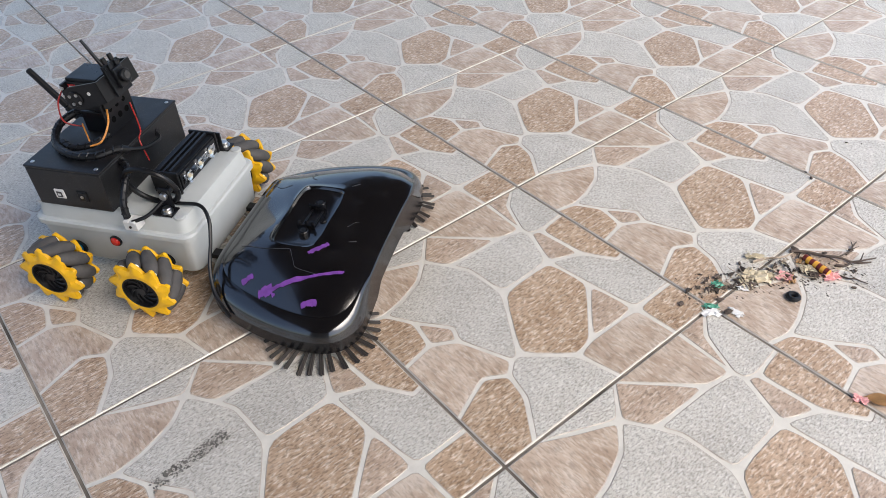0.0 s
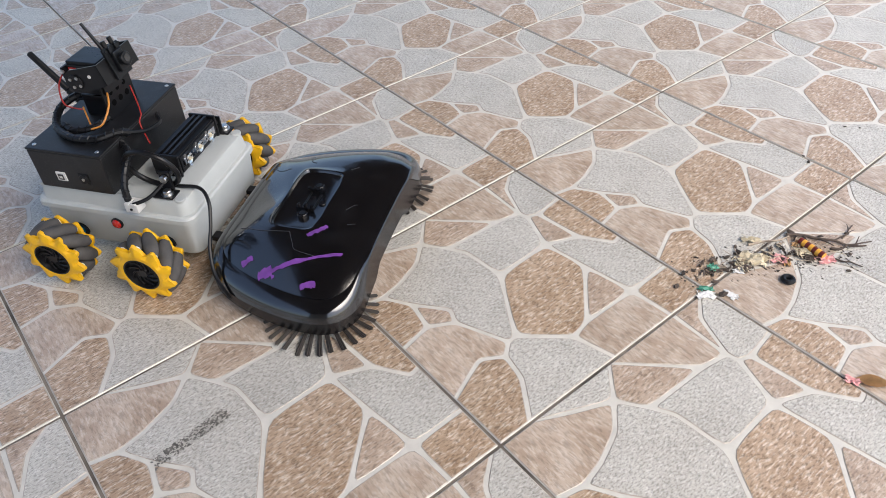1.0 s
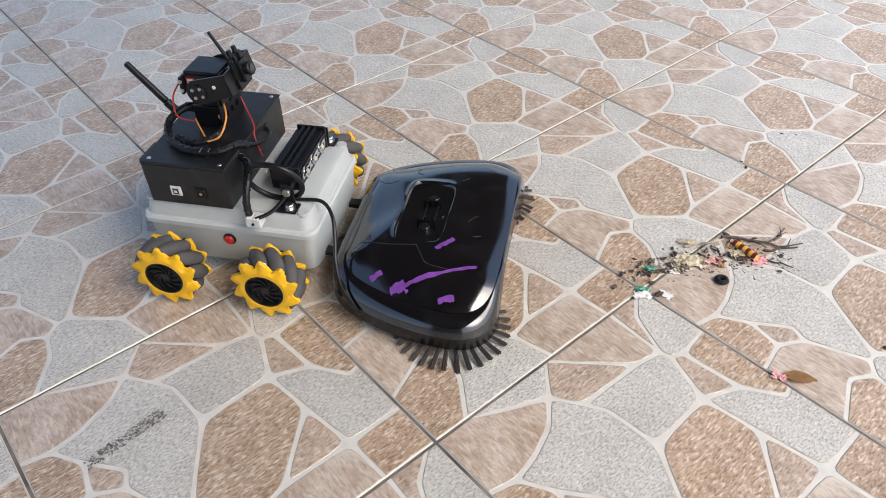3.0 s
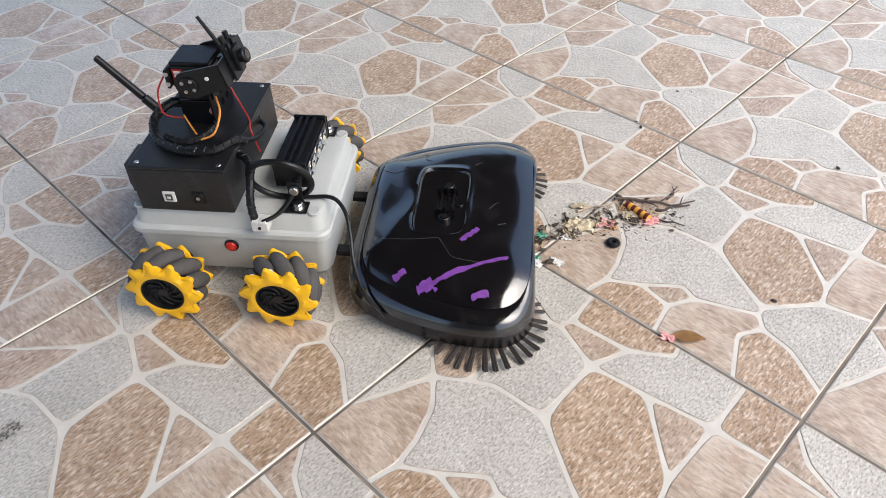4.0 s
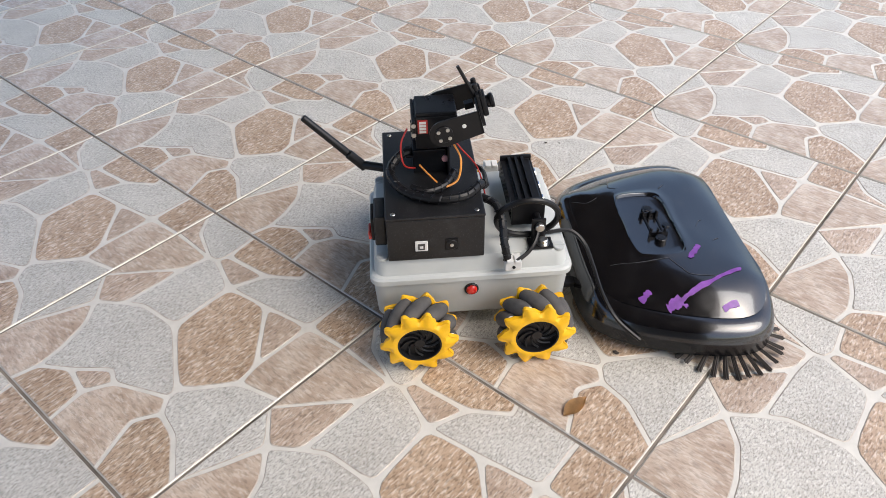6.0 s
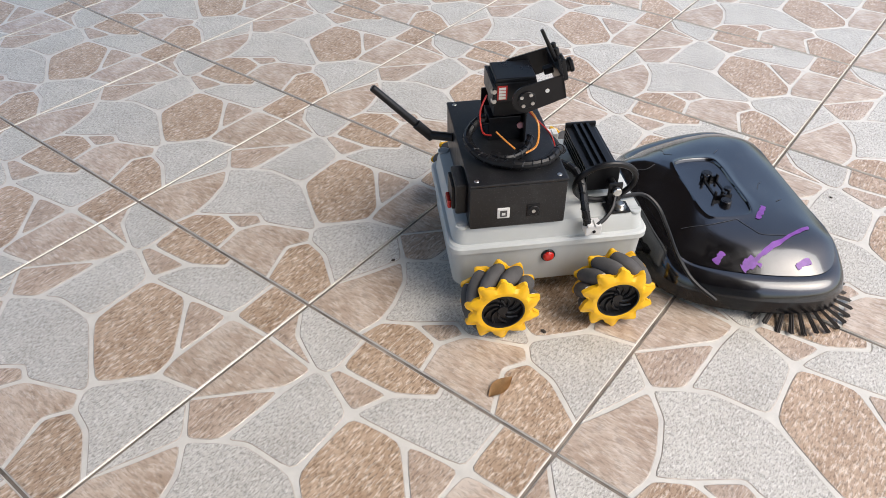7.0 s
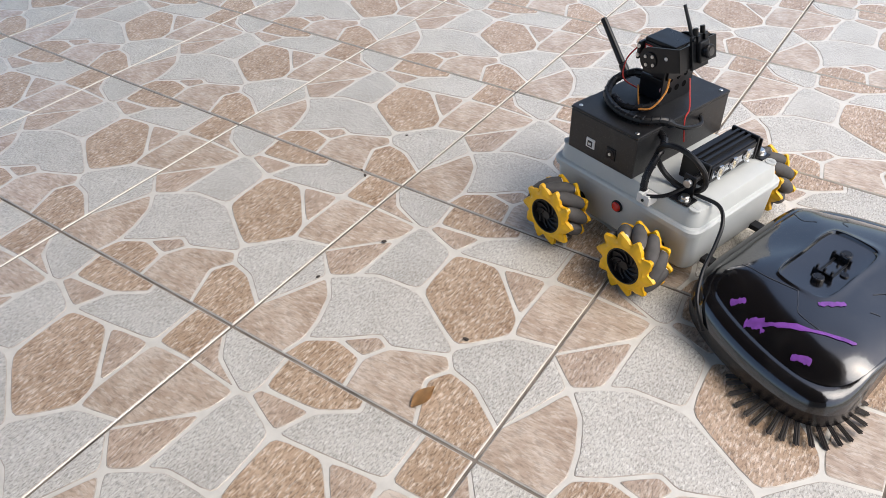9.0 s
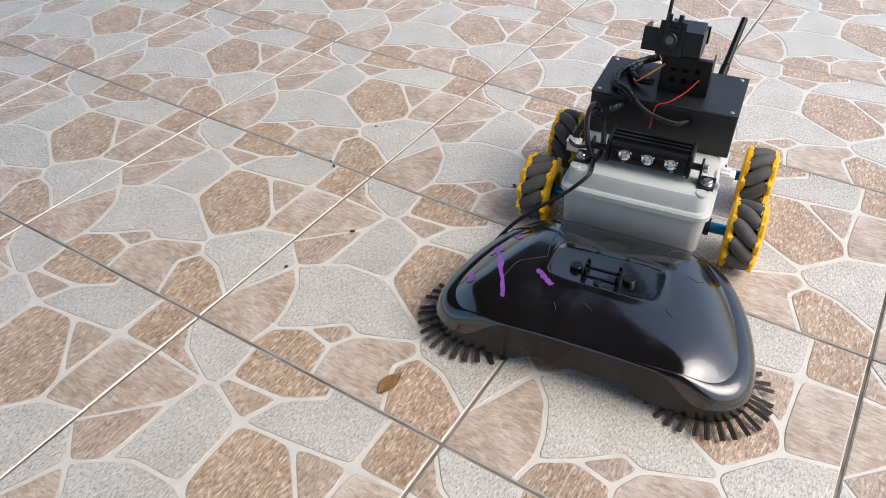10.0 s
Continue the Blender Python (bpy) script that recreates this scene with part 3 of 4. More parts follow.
    WHEELS.append((w, x, s))
    # motor shaft and coupling beside the wheel, fixed to the body
    part("motor_coupling", cyl(0.0060, (x, s * 0.070, WHEEL_R), (x, s * 0.0985, WHEEL_R), 16, bevel=0.0006), BLUE, robot, "blue metal motor coupling")
    part("motor_boss", cyl(0.0100, (x, s * 0.070, WHEEL_R), (x, s * 0.0800, WHEEL_R), 18), RUBBER, robot)


# sweeper head: plan outlines of its levels, half of each (the other half is mirrored)
SWX = 0.205


def outline(half):
    full = [(x, y) for x, y in half] + [(x, -y) for x, y in half[::-1] if y > 0]
    for _ in range(3):
        full = chaikin(full)
    return full


def polar_ring(poly, n):
    """The outline seen from the head's middle, at n even bearings."""
    P = [(x - SWX, y) for x, y in poly]
    out = []
    for k in range(n):
        a = k * math.tau / n
        d = (math.cos(a), math.sin(a))
        best = 0.0
        for (x1, y1), (x2, y2) in zip(P, P[1:] + P[:1]):
            ex, ey = x2 - x1, y2 - y1
            det = ex * d[1] - ey * d[0]
            if abs(det) < 1e-12:
                continue
            t = (y1 * ex - x1 * ey) / det
            u = (y1 * d[0] - x1 * d[1]) / det
            if -1e-9 <= u <= 1 + 1e-9 and t > best:
                best = t
        out.append((SWX + best * d[0], best * d[1]))
    return out


SKIRT_OUT = outline([(0.112, 0.0), (0.112, 0.082), (0.128, 0.112), (0.172, 0.136), (0.232, 0.152), (0.280, 0.152), (0.303, 0.124), (0.3005, 0.084), (0.2985, 0.050), (0.298, 0.0)])
CAP_OUT = outline([(0.128, 0.0), (0.128, 0.078), (0.142, 0.098), (0.182, 0.118), (0.236, 0.133), (0.272, 0.134), (0.295, 0.110), (0.2965, 0.060), (0.297, 0.030), (0.297, 0.0)])
RECESS = outline([(0.176, 0.0), (0.176, 0.046), (0.184, 0.054), (0.219, 0.054), (0.229, 0.046), (0.229, 0.0)])


def shrink(ring, d):
    out = []
    for x, y in ring:
        v = Vector((x - SWX, y))
        r = v.length
        v *= max(0.0, r - d) / r
        out.append((SWX + v.x, v.y))
    return out


def blend(a, b, t):
    return [(p[0] + (q[0] - p[0]) * t, p[1] + (q[1] - p[1]) * t) for p, q in zip(a, b)]


def ease(v, a, b):
    u = max(0.0, min(1.0, (v - a) / (b - a)))
    return u * u * (3 - 2 * u)


def edge_height(x, y):
    """Height of the crease round the cap: low along the sides, high at the front and the rear."""
    front = ease(x, 0.255, 0.284) * (1 - ease(abs(y), 0.088, 0.128))
    rear = (1 - ease(x, 0.130, 0.165)) * (1 - ease(abs(y), 0.070, 0.105))
    return 0.0445 + 0.0105 * front + 0.0085 * rear


def front_face(x, y):
    """1 along the upright front face between the brushes, 0 elsewhere."""
    return ease(x, 0.268, 0.286) * (1 - ease(abs(y), 0.070, 0.112))


def build_head():
    n = 144
    sk, cp, rc = polar_ring(SKIRT_OUT, n), polar_ring(CAP_OUT, n), polar_ring(RECESS, n)
    head = new("sweeper_head")
    head.parent = robot
    tagged(head, "glossy black plastic sweeper head with purple paint strokes")

    def loft(levels, top, name, mat, label):
        bm = bmesh.new()
        rings = [[bm.verts.new((x, y, height(x, y))) for x, y in ring] for ring, height in levels]
        skin(bm, rings, top, False)
        bmesh.ops.recalc_face_normals(bm, faces=bm.faces)
        return part(name, bm, mat, head, label, True)

    level = lambda z: (lambda x, y: z)
    arch = lambda z: (lambda x, y: z + 0.010 * ease(x, 0.262, 0.284) * (1 - ease(abs(y), 0.040, 0.062)))
    lip = lambda z: (lambda x, y: z + (edge_height(x, y) - 0.0290) * front_face(x, y))
    rise = lambda f, z: (lambda x, y: lip(z)(x, y) + (edge_height(x, y) - lip(z)(x, y)) * f)
    dome = lambda f: (lambda x, y: edge_height(x, y) + (0.0650 - edge_height(x, y)) * f)
    # lower skirt, open below, with an inner face; it runs up into the front face
    loft([(shrink(sk, 0.004), level(0.030)), (shrink(sk, 0.0035), arch(0.0125)), (sk, arch(0.0110)), (shrink(sk, 0.0003), arch(0.0170)), (shrink(sk, 0.0012), lip(0.0252)), (shrink(sk, 0.006), lip(0.0256))],
         False, "skirt", SKIRT, "dull black lower skirt with brown dust")
    # shell: a lip, a bulging shoulder that runs in to a crease, then the domed cap with its recess
    sh = shrink(cp, 0.0004)
    levels = [(shrink(sk, 0.006), lip(0.0260)), (shrink(sk, 0.0002), lip(0.0260)), (shrink(sk, -0.0006), lip(0.0268)), (shrink(sk, -0.0002), lip(0.0278))]
    levels += [(blend(sk, sh, a), rise(f, 0.0278)) for a, f in ((0.08, 0.36), (0.24, 0.66), (0.50, 0.88), (0.82, 0.975), (1.0, 0.985))]
    levels += [(shrink(cp, d), dome(f)) for d, f in ((0.0, 0.02), (0.0012, 0.06), (0.0040, 0.15), (0.0090, 0.30), (0.0160, 0.48), (0.0250, 0.67), (0.0360, 0.84))]
    inner = shrink(cp, 0.036)
    levels += [(blend(rc, inner, a), level(z)) for a, z in ((0.60, 0.0632), (0.30, 0.0644), (0.12, 0.0648), (0.07, 0.0656), (0.02, 0.0656))]
    levels += [(rc, level(0.0650)), (shrink(rc, 0.0014), level(0.0626)), (shrink(rc, 0.0050), level(0.0622))]
    up = loft(levels, True, "shell", GLOSS, "glossy black moulded shell, scratched and dusty")
    # clips in the recess
    for y, t in ((0.0231, 1), (-0.0289, -1)):
        cz = 0.0626
        bm = cyl(0.0060, (0.207, y, cz - 0.001), (0.207, y, cz + 0.0042), 18, bevel=0.0006)
        post = part("handle_post", bm, SKIRT, head)
        part("post_hole", cyl(0.0036, (0.207, y, cz + 0.0030), (0.207, y, cz + 0.0045), 14), BRACKET, post)
        for k in range(3):
            xx = 0.199 + 0.0075 * k
            part("clip_prong", box(xx - 0.0011, xx + 0.0011, y - t * 0.0105 - 0.0016, y - t * 0.0105 + 0.0016, cz, cz + 0.0085, 0.0005), SKIRT, post)
        part("clip_rail", box(0.1965, 0.2170, y - t * 0.0085 - 0.0010, y - t * 0.0085 + 0.0010, cz, cz + 0.0050), SKIRT, post)
    part("recess_groove", box(0.2130, 0.2150, -0.019, 0.013, 0.0615, 0.0636), RUBBER, head)
    part("recess_slot", box(0.2000, 0.2020, -0.019, 0.013, 0.0615, 0.0635), RUBBER, head)
    part("recess_disc", cyl(0.0042, (0.2205, -0.004, 0.0620), (0.2205, -0.004, 0.0638), 16, bevel=0.0003), SKIRT, head)
    # coupling between rover and head
    for y in (-0.045, 0.045):
        part("coupling_arm", box(0.092, 0.122, y - 0.006, y + 0.006, 0.024, 0.030, 0.001), RUBBER, robot, "black coupling arm")
    # purple paint strokes lying on the shell
    bvh_mesh = up.data
    from mathutils.bvhtree import BVHTree
    tree = BVHTree.FromPolygons([v.co for v in bvh_mesh.vertices], [p.vertices for p in bvh_mesh.polygons])
    rnd = random.Random(5)

    def on_shell(x, y, lift):
        hit = tree.ray_cast(Vector((x, y, 0.2)), Vector((0, 0, -1)))
        return Vector((x, y, (hit[0].z if hit[0] else 0.05) + lift))

    def stroke(name, pts, w, mat, lift=0.0005, rough=0.35, per=10):
        C = curve_points([(x, y, 0) for x, y in pts], per)
        bm = bmesh.new()
        prev, wob = None, [0.0, 0.0]
        for i, c in enumerate(C):
            tdir = (C[min(i + 1, len(C) - 1)] - C[max(i - 1, 0)]).normalized()
            nrm = Vector((-tdir.y, tdir.x, 0))
            wob = [0.6 * q + 0.4 * rnd.uniform(-rough, rough) for q in wob]
            a, b = (w * (1 + 1.5 * q) / 2 for q in wob)
            if i in (0, len(C) - 1):
                a, b = a * 0.35, b * 0.35
            cols = [on_shell(*(c + nrm * (-a + (a + b) * k / 3)).xy, lift) for k in range(4)]
            row = [bm.verts.new(p) for p in cols]
            if prev:
                for k in range(3):
                    bm.faces.new((prev[k], prev[k + 1], row[k + 1], row[k]))
            prev = row
        bmesh.ops.recalc_face_normals(bm, faces=bm.faces)
        bmesh.ops.solidify(bm, geom=bm.faces[:], thickness=-0.0003)
        return part(name, bm, mat, head)

    for pts, w in (([(0.190, -0.118), (0.202, -0.112), (0.232, -0.099), (0.274, -0.080)], 0.0048), ([(0.190, -0.118), (0.205, -0.112)], 0.010), ([(0.166, -0.106), (0.176, -0.097)], 0.007),
                   ([(0.227, -0.063), (0.234, -0.054), (0.243, -0.043)], 0.005), ([(0.242, -0.126), (0.250, -0.123), (0.258, -0.121)], 0.005), ([(0.206, -0.118), (0.209, -0.116)], 0.004)):
        tagged(stroke("paint_stroke", pts, w, PURPLE, 0.0005, 0.6), "smeared purple paint stroke")
    for pts in ([(0.145, -0.060), (0.175, -0.063), (0.205, -0.060)], [(0.205, -0.060), (0.214, -0.075), (0.222, -0.085), (0.246, -0.090)], [(0.130, 0.060), (0.145, 0.050), (0.158, 0.054)], [(0.170, 0.090), (0.178, 0.084), (0.176, 0.074), (0.184, 0.070)],
                [(0.252, -0.010), (0.258, 0.000), (0.262, 0.002)], [(0.232, 0.062), (0.240, 0.070)], [(0.262, -0.034), (0.270, -0.030)]):
        tagged(stroke("scratch", pts, 0.0005, SCUFF, 0.0003, 0.5), "pale scratch in the gloss")


BRUSHES = []


def build_brush(s):
    b = new("side_brush")
    b.parent, b.matrix_basis = robot, pose(0.2535, s * 0.1125, 0.009)
    tagged(b, "round side brush with dark bristle tufts")
    part("brush_disc", cyl(0.030, (0, 0, 0.002), (0, 0, 0.010), 28, bevel=0.001), SKIRT, b)
    rnd = random.Random(11 + s)
    bm = bmesh.new()
    # one tuft: a flat bundle of fibres that flares outward and sinks to the floor
    for k in range(7):
        u = (k - 3) / 3
        cyl(0.00085, (0.024, u * 0.0010, 0.0045), (0.0625 - 0.0015 * abs(u) + 0.001 * rnd.uniform(-1, 1), u * 0.0021, -0.0062 + 0.0012 * rnd.random()), 4, 0.00075, bm=bm)
    first = part("bristle_tuft", bm, BRISTLE, b)
    N = 31
    for k in range(N):
        ob = first if k == 0 else new("bristle_tuft", first.data)
        ob.parent = b
        ob.matrix_basis = pose(0, 0, 0.001 * rnd.uniform(-0.6, 0.6), 3 * rnd.uniform(-1, 1), 2.5 * rnd.uniform(-1, 1), 360 * k / N + 2.2 * rnd.uniform(-1, 1))
    BRUSHES.append((b, s))


build_enclosure()
build_electronics()
build_pan_tilt()
build_light_bar()
build_cables()
for x_, s_, h_ in ((0.0571, -1, 1), (-0.0571, -1, -1), (0.0571, 1, -1), (-0.0571, 1, 1)):
    build_wheel(x_, s_, h_)
build_head()
for s_ in (-1, 1):
    build_brush(s_)

# ---- litter on the floor ----
SWEPT = []       # litter that the head takes in on its way
LITTER = []


def loose(name, bm, mat, x, y, z, turn, label, category, swept=True, smooth=False, tilt=0.0, roll=0.0, group=""):
    ob = part(name, bm, mat, None, "", smooth, pose(x, y, z, tilt, roll, turn))
    tagged(ob, label, category, group)
    if swept:
        SWEPT.append((ob, x, y, z, turn, tilt, roll))
    return ob


def crumple(w, h, seed, bumpy=0.003, n=7, thick=0.0004):
    """A small crumpled sheet."""
    rnd = random.Random(seed)
    bm = bmesh.new()
    g = [[bm.verts.new(((i / (n - 1) - 0.5) * w * (1 + 0.25 * rnd.uniform(-1, 1)), (j / (n - 1) - 0.5) * h * (1 + 0.25 * rnd.uniform(-1, 1)), 0.0006 + bumpy * rnd.random())) for j in range(n)] for i in range(n)]
    for i in range(n - 1):
        for j in range(n - 1):
            if (i in (0, n - 2) or j in (0, n - 2)) and rnd.random() < 0.18:
                continue
            bm.faces.new((g[i][j], g[i + 1][j], g[i + 1][j + 1], g[i][j + 1]))
    loose_v = [v for v in bm.verts if not v.link_faces]
    bmesh.ops.delete(bm, geom=loose_v, context='VERTS')
    bmesh.ops.solidify(bm, geom=bm.faces[:], thickness=thick)
    return bm


def leaf_mesh(length, width, curl):
    bm = bmesh.new()
    rows = []
    for i in range(11):
        u = i / 10
        hw = width / 2 * math.sin(math.pi * min(0.98, max(0.03, u)) ** 0.85)
        rows.append([bm.verts.new(((u - 0.5) * length, v * hw, 0.0008 + curl * (v * v) * width + 0.0015 * math.sin(3 * u))) for v in (-1, -0.5, 0, 0.5, 1)])
    for a, b in zip(rows, rows[1:]):
        for k in range(4):
            bm.faces.new((a[k], b[k], b[k + 1], a[k + 1]))
    bmesh.ops.solidify(bm, geom=bm.faces[:], thickness=0.0004)
    return bm


def twig_mesh(length, r, seed, forks=0):
    rnd = random.Random(seed)
    pts = [((k / 5 - 0.5) * length, rnd.uniform(-1, 1) * length * 0.04, r + 0.001 * rnd.random()) for k in range(6)]
    bm = tube(pts, r, 4, 7, taper=0.5)
    for f in range(forks):
        a = Vector(pts[2 + f % 3])
        e = a + Vector((length * 0.18, (1 if f % 2 else -1) * length * 0.16, 0.002 + 0.003 * rnd.random()))
        tube([a, (a + e) / 2 + Vector((0, 0, 0.001)), e], r * 0.6, 4, 6, bm=bm, taper=0.5)
    return bm


def build_litter():
    rnd0 = random.Random(77)
    loose("twig", twig_mesh(0.085, 0.0020, 1, 2), TWIG, 0.342, 0.166, 0.0, 32, "dark dry twig with small forks", "twig", group="litter pile")
    loose("twig", twig_mesh(0.050, 0.0014, 2, 2), TWIG, 0.366, 0.180, 0.0, 64, "dark dry twig with small forks", "twig", group="litter pile")
    loose("twig", twig_mesh(0.052, 0.0016, 3, 1), PALETWIG, 0.300, 0.118, 0.0, 62, "pale bleached forked twig", "twig", group="litter pile")
    loose("twig", twig_mesh(0.034, 0.0012, 4, 1), TWIG, 0.376, 0.150, 0.0, 20, "dark dry twig with small forks", "twig", group="litter pile")
    loose("twig", twig_mesh(0.030, 0.0011, 6, 2), TWIG, 0.350, 0.198, 0.0, 100, "dark dry twig with small forks", "twig", group="litter pile")
    loose("striped_straw", cyl(0.0044, (-0.0165, 0, 0.0044), (0.0165, 0, 0.0044), 16, bevel=0.0006), STRIPE, 0.340, 0.139, 0.0, -8, "short yellow straw with dark red stripes", "straw", smooth=True, group="litter pile")
    loose("crumpled_leaf", crumple(0.030, 0.018, 5, 0.006, 9), STRAW, 0.306, 0.078, 0.0, 35, "crumpled straw-coloured dry leaf", "leaf", smooth=True, group="litter pile")
    loose("crumpled_leaf", crumple(0.020, 0.009, 15, 0.005), STRAW, 0.286, 0.104, 0.0, 35, "crumpled straw-coloured dry leaf", "leaf", smooth=True, group="litter pile")
    loose("pink_wrapper", crumple(0.017, 0.013, 6, 0.005), PINK, 0.325, 0.099, 0.0, 20, "torn pink wrapper scrap", "wrapper", group="litter pile")
    loose("pink_wrapper", crumple(0.020, 0.012, 26, 0.004), PINK, 0.360, 0.137, 0.0, 60, "faded pink wrapper scrap", "wrapper", group="litter pile")
    loose("green_wrapper", crumple(0.018, 0.007, 7, 0.004), GREEN, 0.300, -0.001, 0.0, 40, "torn green wrapper scrap", "wrapper", group="litter pile")
    loose("green_wrapper", crumple(0.011, 0.009, 17, 0.005), GREEN, 0.285, 0.033, 0.0, 80, "torn green wrapper scrap", "wrapper", group="litter pile")
    loose("paper_scrap", crumple(0.019, 0.011, 8, 0.003), PAPER, 0.306, -0.007, 0.0, 50, "torn white paper scrap", "paper", group="litter pile")
    loose("paper_scrap", crumple(0.016, 0.009, 18, 0.002), PAPER, 0.323, 0.012, 0.0, 10, "torn white paper scrap", "paper", group="litter pile")
    loose("paper_scrap", crumple(0.013, 0.010, 28, 0.002), PAPER, 0.306, 0.051, 0.0, 30, "torn white paper scrap", "paper", group="litter pile")
    for k in range(22):
        u = rnd0.random()
        loose("straw_bit", twig_mesh(rnd0.uniform(0.010, 0.026), 0.0006, 40 + k, 0), STRAW if k % 2 else PALETWIG, 0.285 + 0.075 * u + rnd0.gauss(0, 0.007), 0.050 + 0.110 * u + rnd0.gauss(0, 0.010), 0.0005 + 0.003 * rnd0.random(), rnd0.uniform(0, 180),
              "thin piece of dry straw", "straw", group="litter pile")
    for k in range(8):
        u = rnd0.random()
        loose("crumpled_leaf", crumple(rnd0.uniform(0.008, 0.016), rnd0.uniform(0.006, 0.010), 60 + k, 0.004, 6), (STRAW, TWIG, DRYLEAF)[k % 3], 0.283 + 0.070 * u + rnd0.gauss(0, 0.008), 0.035 + 0.115 * u + rnd0.gauss(0, 0.010), 0.0, rnd0.uniform(0, 180),
              "small crumpled shred of dry leaf", "leaf", group="litter pile")
    # curled dark shreds of bark lying over one another
    for k in range(38):
        u = rnd0.random() ** 1.4
        loose("bark_shred", crumple(rnd0.uniform(0.006, 0.013), rnd0.uniform(0.0016, 0.0038), 90 + k, rnd0.uniform(0.002, 0.004), 5, 0.0005), (TWIG, DIRT, PALETWIG, TWIG, DIRT)[k % 5], 0.277 + 0.060 * u + rnd0.gauss(0, 0.007), 0.022 + 0.115 * u + rnd0.gauss(0, 0.011),
              0.002 * rnd0.random() * (k % 2), rnd0.uniform(0, 180), "curled shred of dry bark", "bark", group="litter pile")
    # black grommet ring
    bm = bmesh.new()
    M, K = 24, 8
    rings = [[bm.verts.new(((0.0050 + 0.0031 * math.cos(q * math.tau / K)) * math.cos(k * math.tau / M), (0.0050 + 0.0031 * math.cos(q * math.tau / K)) * math.sin(k * math.tau / M), 0.0025 + 0.0025 * math.sin(q * math.tau / K))) for q in range(K)] for k in range(M)]
    for k in range(M):
        for q in range(K):
            bm.faces.new((rings[k][q], rings[(k + 1) % M][q], rings[(k + 1) % M][(q + 1) % K], rings[k][(q + 1) % K]))
    bmesh.ops.recalc_face_normals(bm, faces=bm.faces)
    loose("rubber_ring", bm, RUBBER, 0.350, 0.077, 0.0, 0, "small black rubber ring lying flat", "ring", smooth=True, group="litter pile")
    # dirt clods and bark crumbs
    rnd = random.Random(21)
    for k, (x, y, sz) in enumerate([(0.277, -0.020, 0.010), (0.269, 0.002, 0.011), (0.318, 0.006, 0.013), (0.283, 0.018, 0.009), (0.292, 0.024, 0.008), (0.296, 0.040, 0.009), (0.276, 0.044, 0.008),
                                    (0.285, 0.060, 0.009), (0.290, 0.076, 0.010), (0.280, 0.082, 0.007), (0.302, 0.108, 0.009), (0.316, 0.118, 0.008), (0.309, 0.148, 0.012), (0.325, 0.150, 0.010), (0.262, 0.034, 0.006),
                                    (0.385, 0.139, 0.006), (0.334, 0.168, 0.006), (0.356, 0.160, 0.008), (0.372, 0.165, 0.007), (0.294, 0.056, 0.009), (0.274, 0.014, 0.006), (0.300, 0.016, 0.008)]):
        bm = bmesh.new()
        bmesh.ops.create_icosphere(bm, subdivisions=1, radius=sz / 2)
        long, wide = rnd.uniform(1.0, 1.5), rnd.uniform(0.4, 0.75)
        for v in bm.verts:
            v.co = Vector((v.co.x * long, v.co.y * wide, v.co.z * 0.45)) * rnd.uniform(0.6, 1.15)
        lo = min(v.co.z for v in bm.verts)
        loose("bark_crumb", bm, DIRT if k % 3 else TWIG, x, y, -lo, rnd.uniform(0, 360), "dark crumb of bark and dirt", "crumb", group="litter pile")
    # dust and fine crumbs, too many to count, in small drifts
    for c in range(9):
        u = (c + 0.5) / 9
        cx, cy = 0.268 + 0.105 * u, 0.005 + 0.165 * u
        bm = bmesh.new()
        for k in range(34):
            r = rnd.uniform(0.0003, 0.0011)
            geo = bmesh.ops.create_icosphere(bm, subdivisions=1, radius=r)["verts"]
            bmesh.ops.rotate(bm, verts=geo, cent=(0, 0, 0), matrix=Matrix.Rotation(rnd.uniform(0, 6), 3, 'Z'))
            bmesh.ops.scale(bm, vec=(1.6, 0.8, 0.5), verts=geo)
            bmesh.ops.translate(bm, vec=(rnd.gauss(0, 0.012), rnd.gauss(0, 0.012), r * 0.45), verts=geo)
        tagged(loose("fine_dirt", bm, DIRT, cx, cy, 0.0, 0, "scatter of fine brown dirt", "dirt"), kind="stuff")
    # specks and crumbs that stay behind
    for k, (x, y, sz) in enumerate([(0.245, 0.292, 0.006), (0.351, 0.195, 0.006), (0.326, 0.106, 0.005), (0.232, 0.404, 0.004), (0.471, 0.376, 0.006), (0.679, 0.519, 0.004), (0.517, 0.115, 0.006), (0.247, 0.416, 0.003), (0.233, 0.300, 0.004)]):
        bm = bmesh.new()
        bmesh.ops.create_icosphere(bm, subdivisions=1, radius=sz / 2)
        bmesh.ops.scale(bm, vec=(1.2, 0.7, 0.5), verts=bm.verts)
        loose("crumb", bm, DIRT, x, y, sz * 0.25, rnd.uniform(0, 360), "single dark crumb on the tiles", "crumb", False)
    leaf = loose("dry_leaf", leaf_mesh(0.032, 0.015, 0.10), DRYLEAF, 0.480, 0.014, 0.0, 35, "small brown dry leaf on the tiles", "leaf", False, True)
    LITTER.append(leaf)
    scrap = loose("pink_wrapper", crumple(0.013, 0.009, 36, 0.003), PINK, 0.466, 0.001, 0.0, 20, "torn pink wrapper scrap", "wrapper", False)
    LITTER.append(scrap)


build_litter()

# ---- the setting ----
TILE, GAP = 0.300, 0.0030
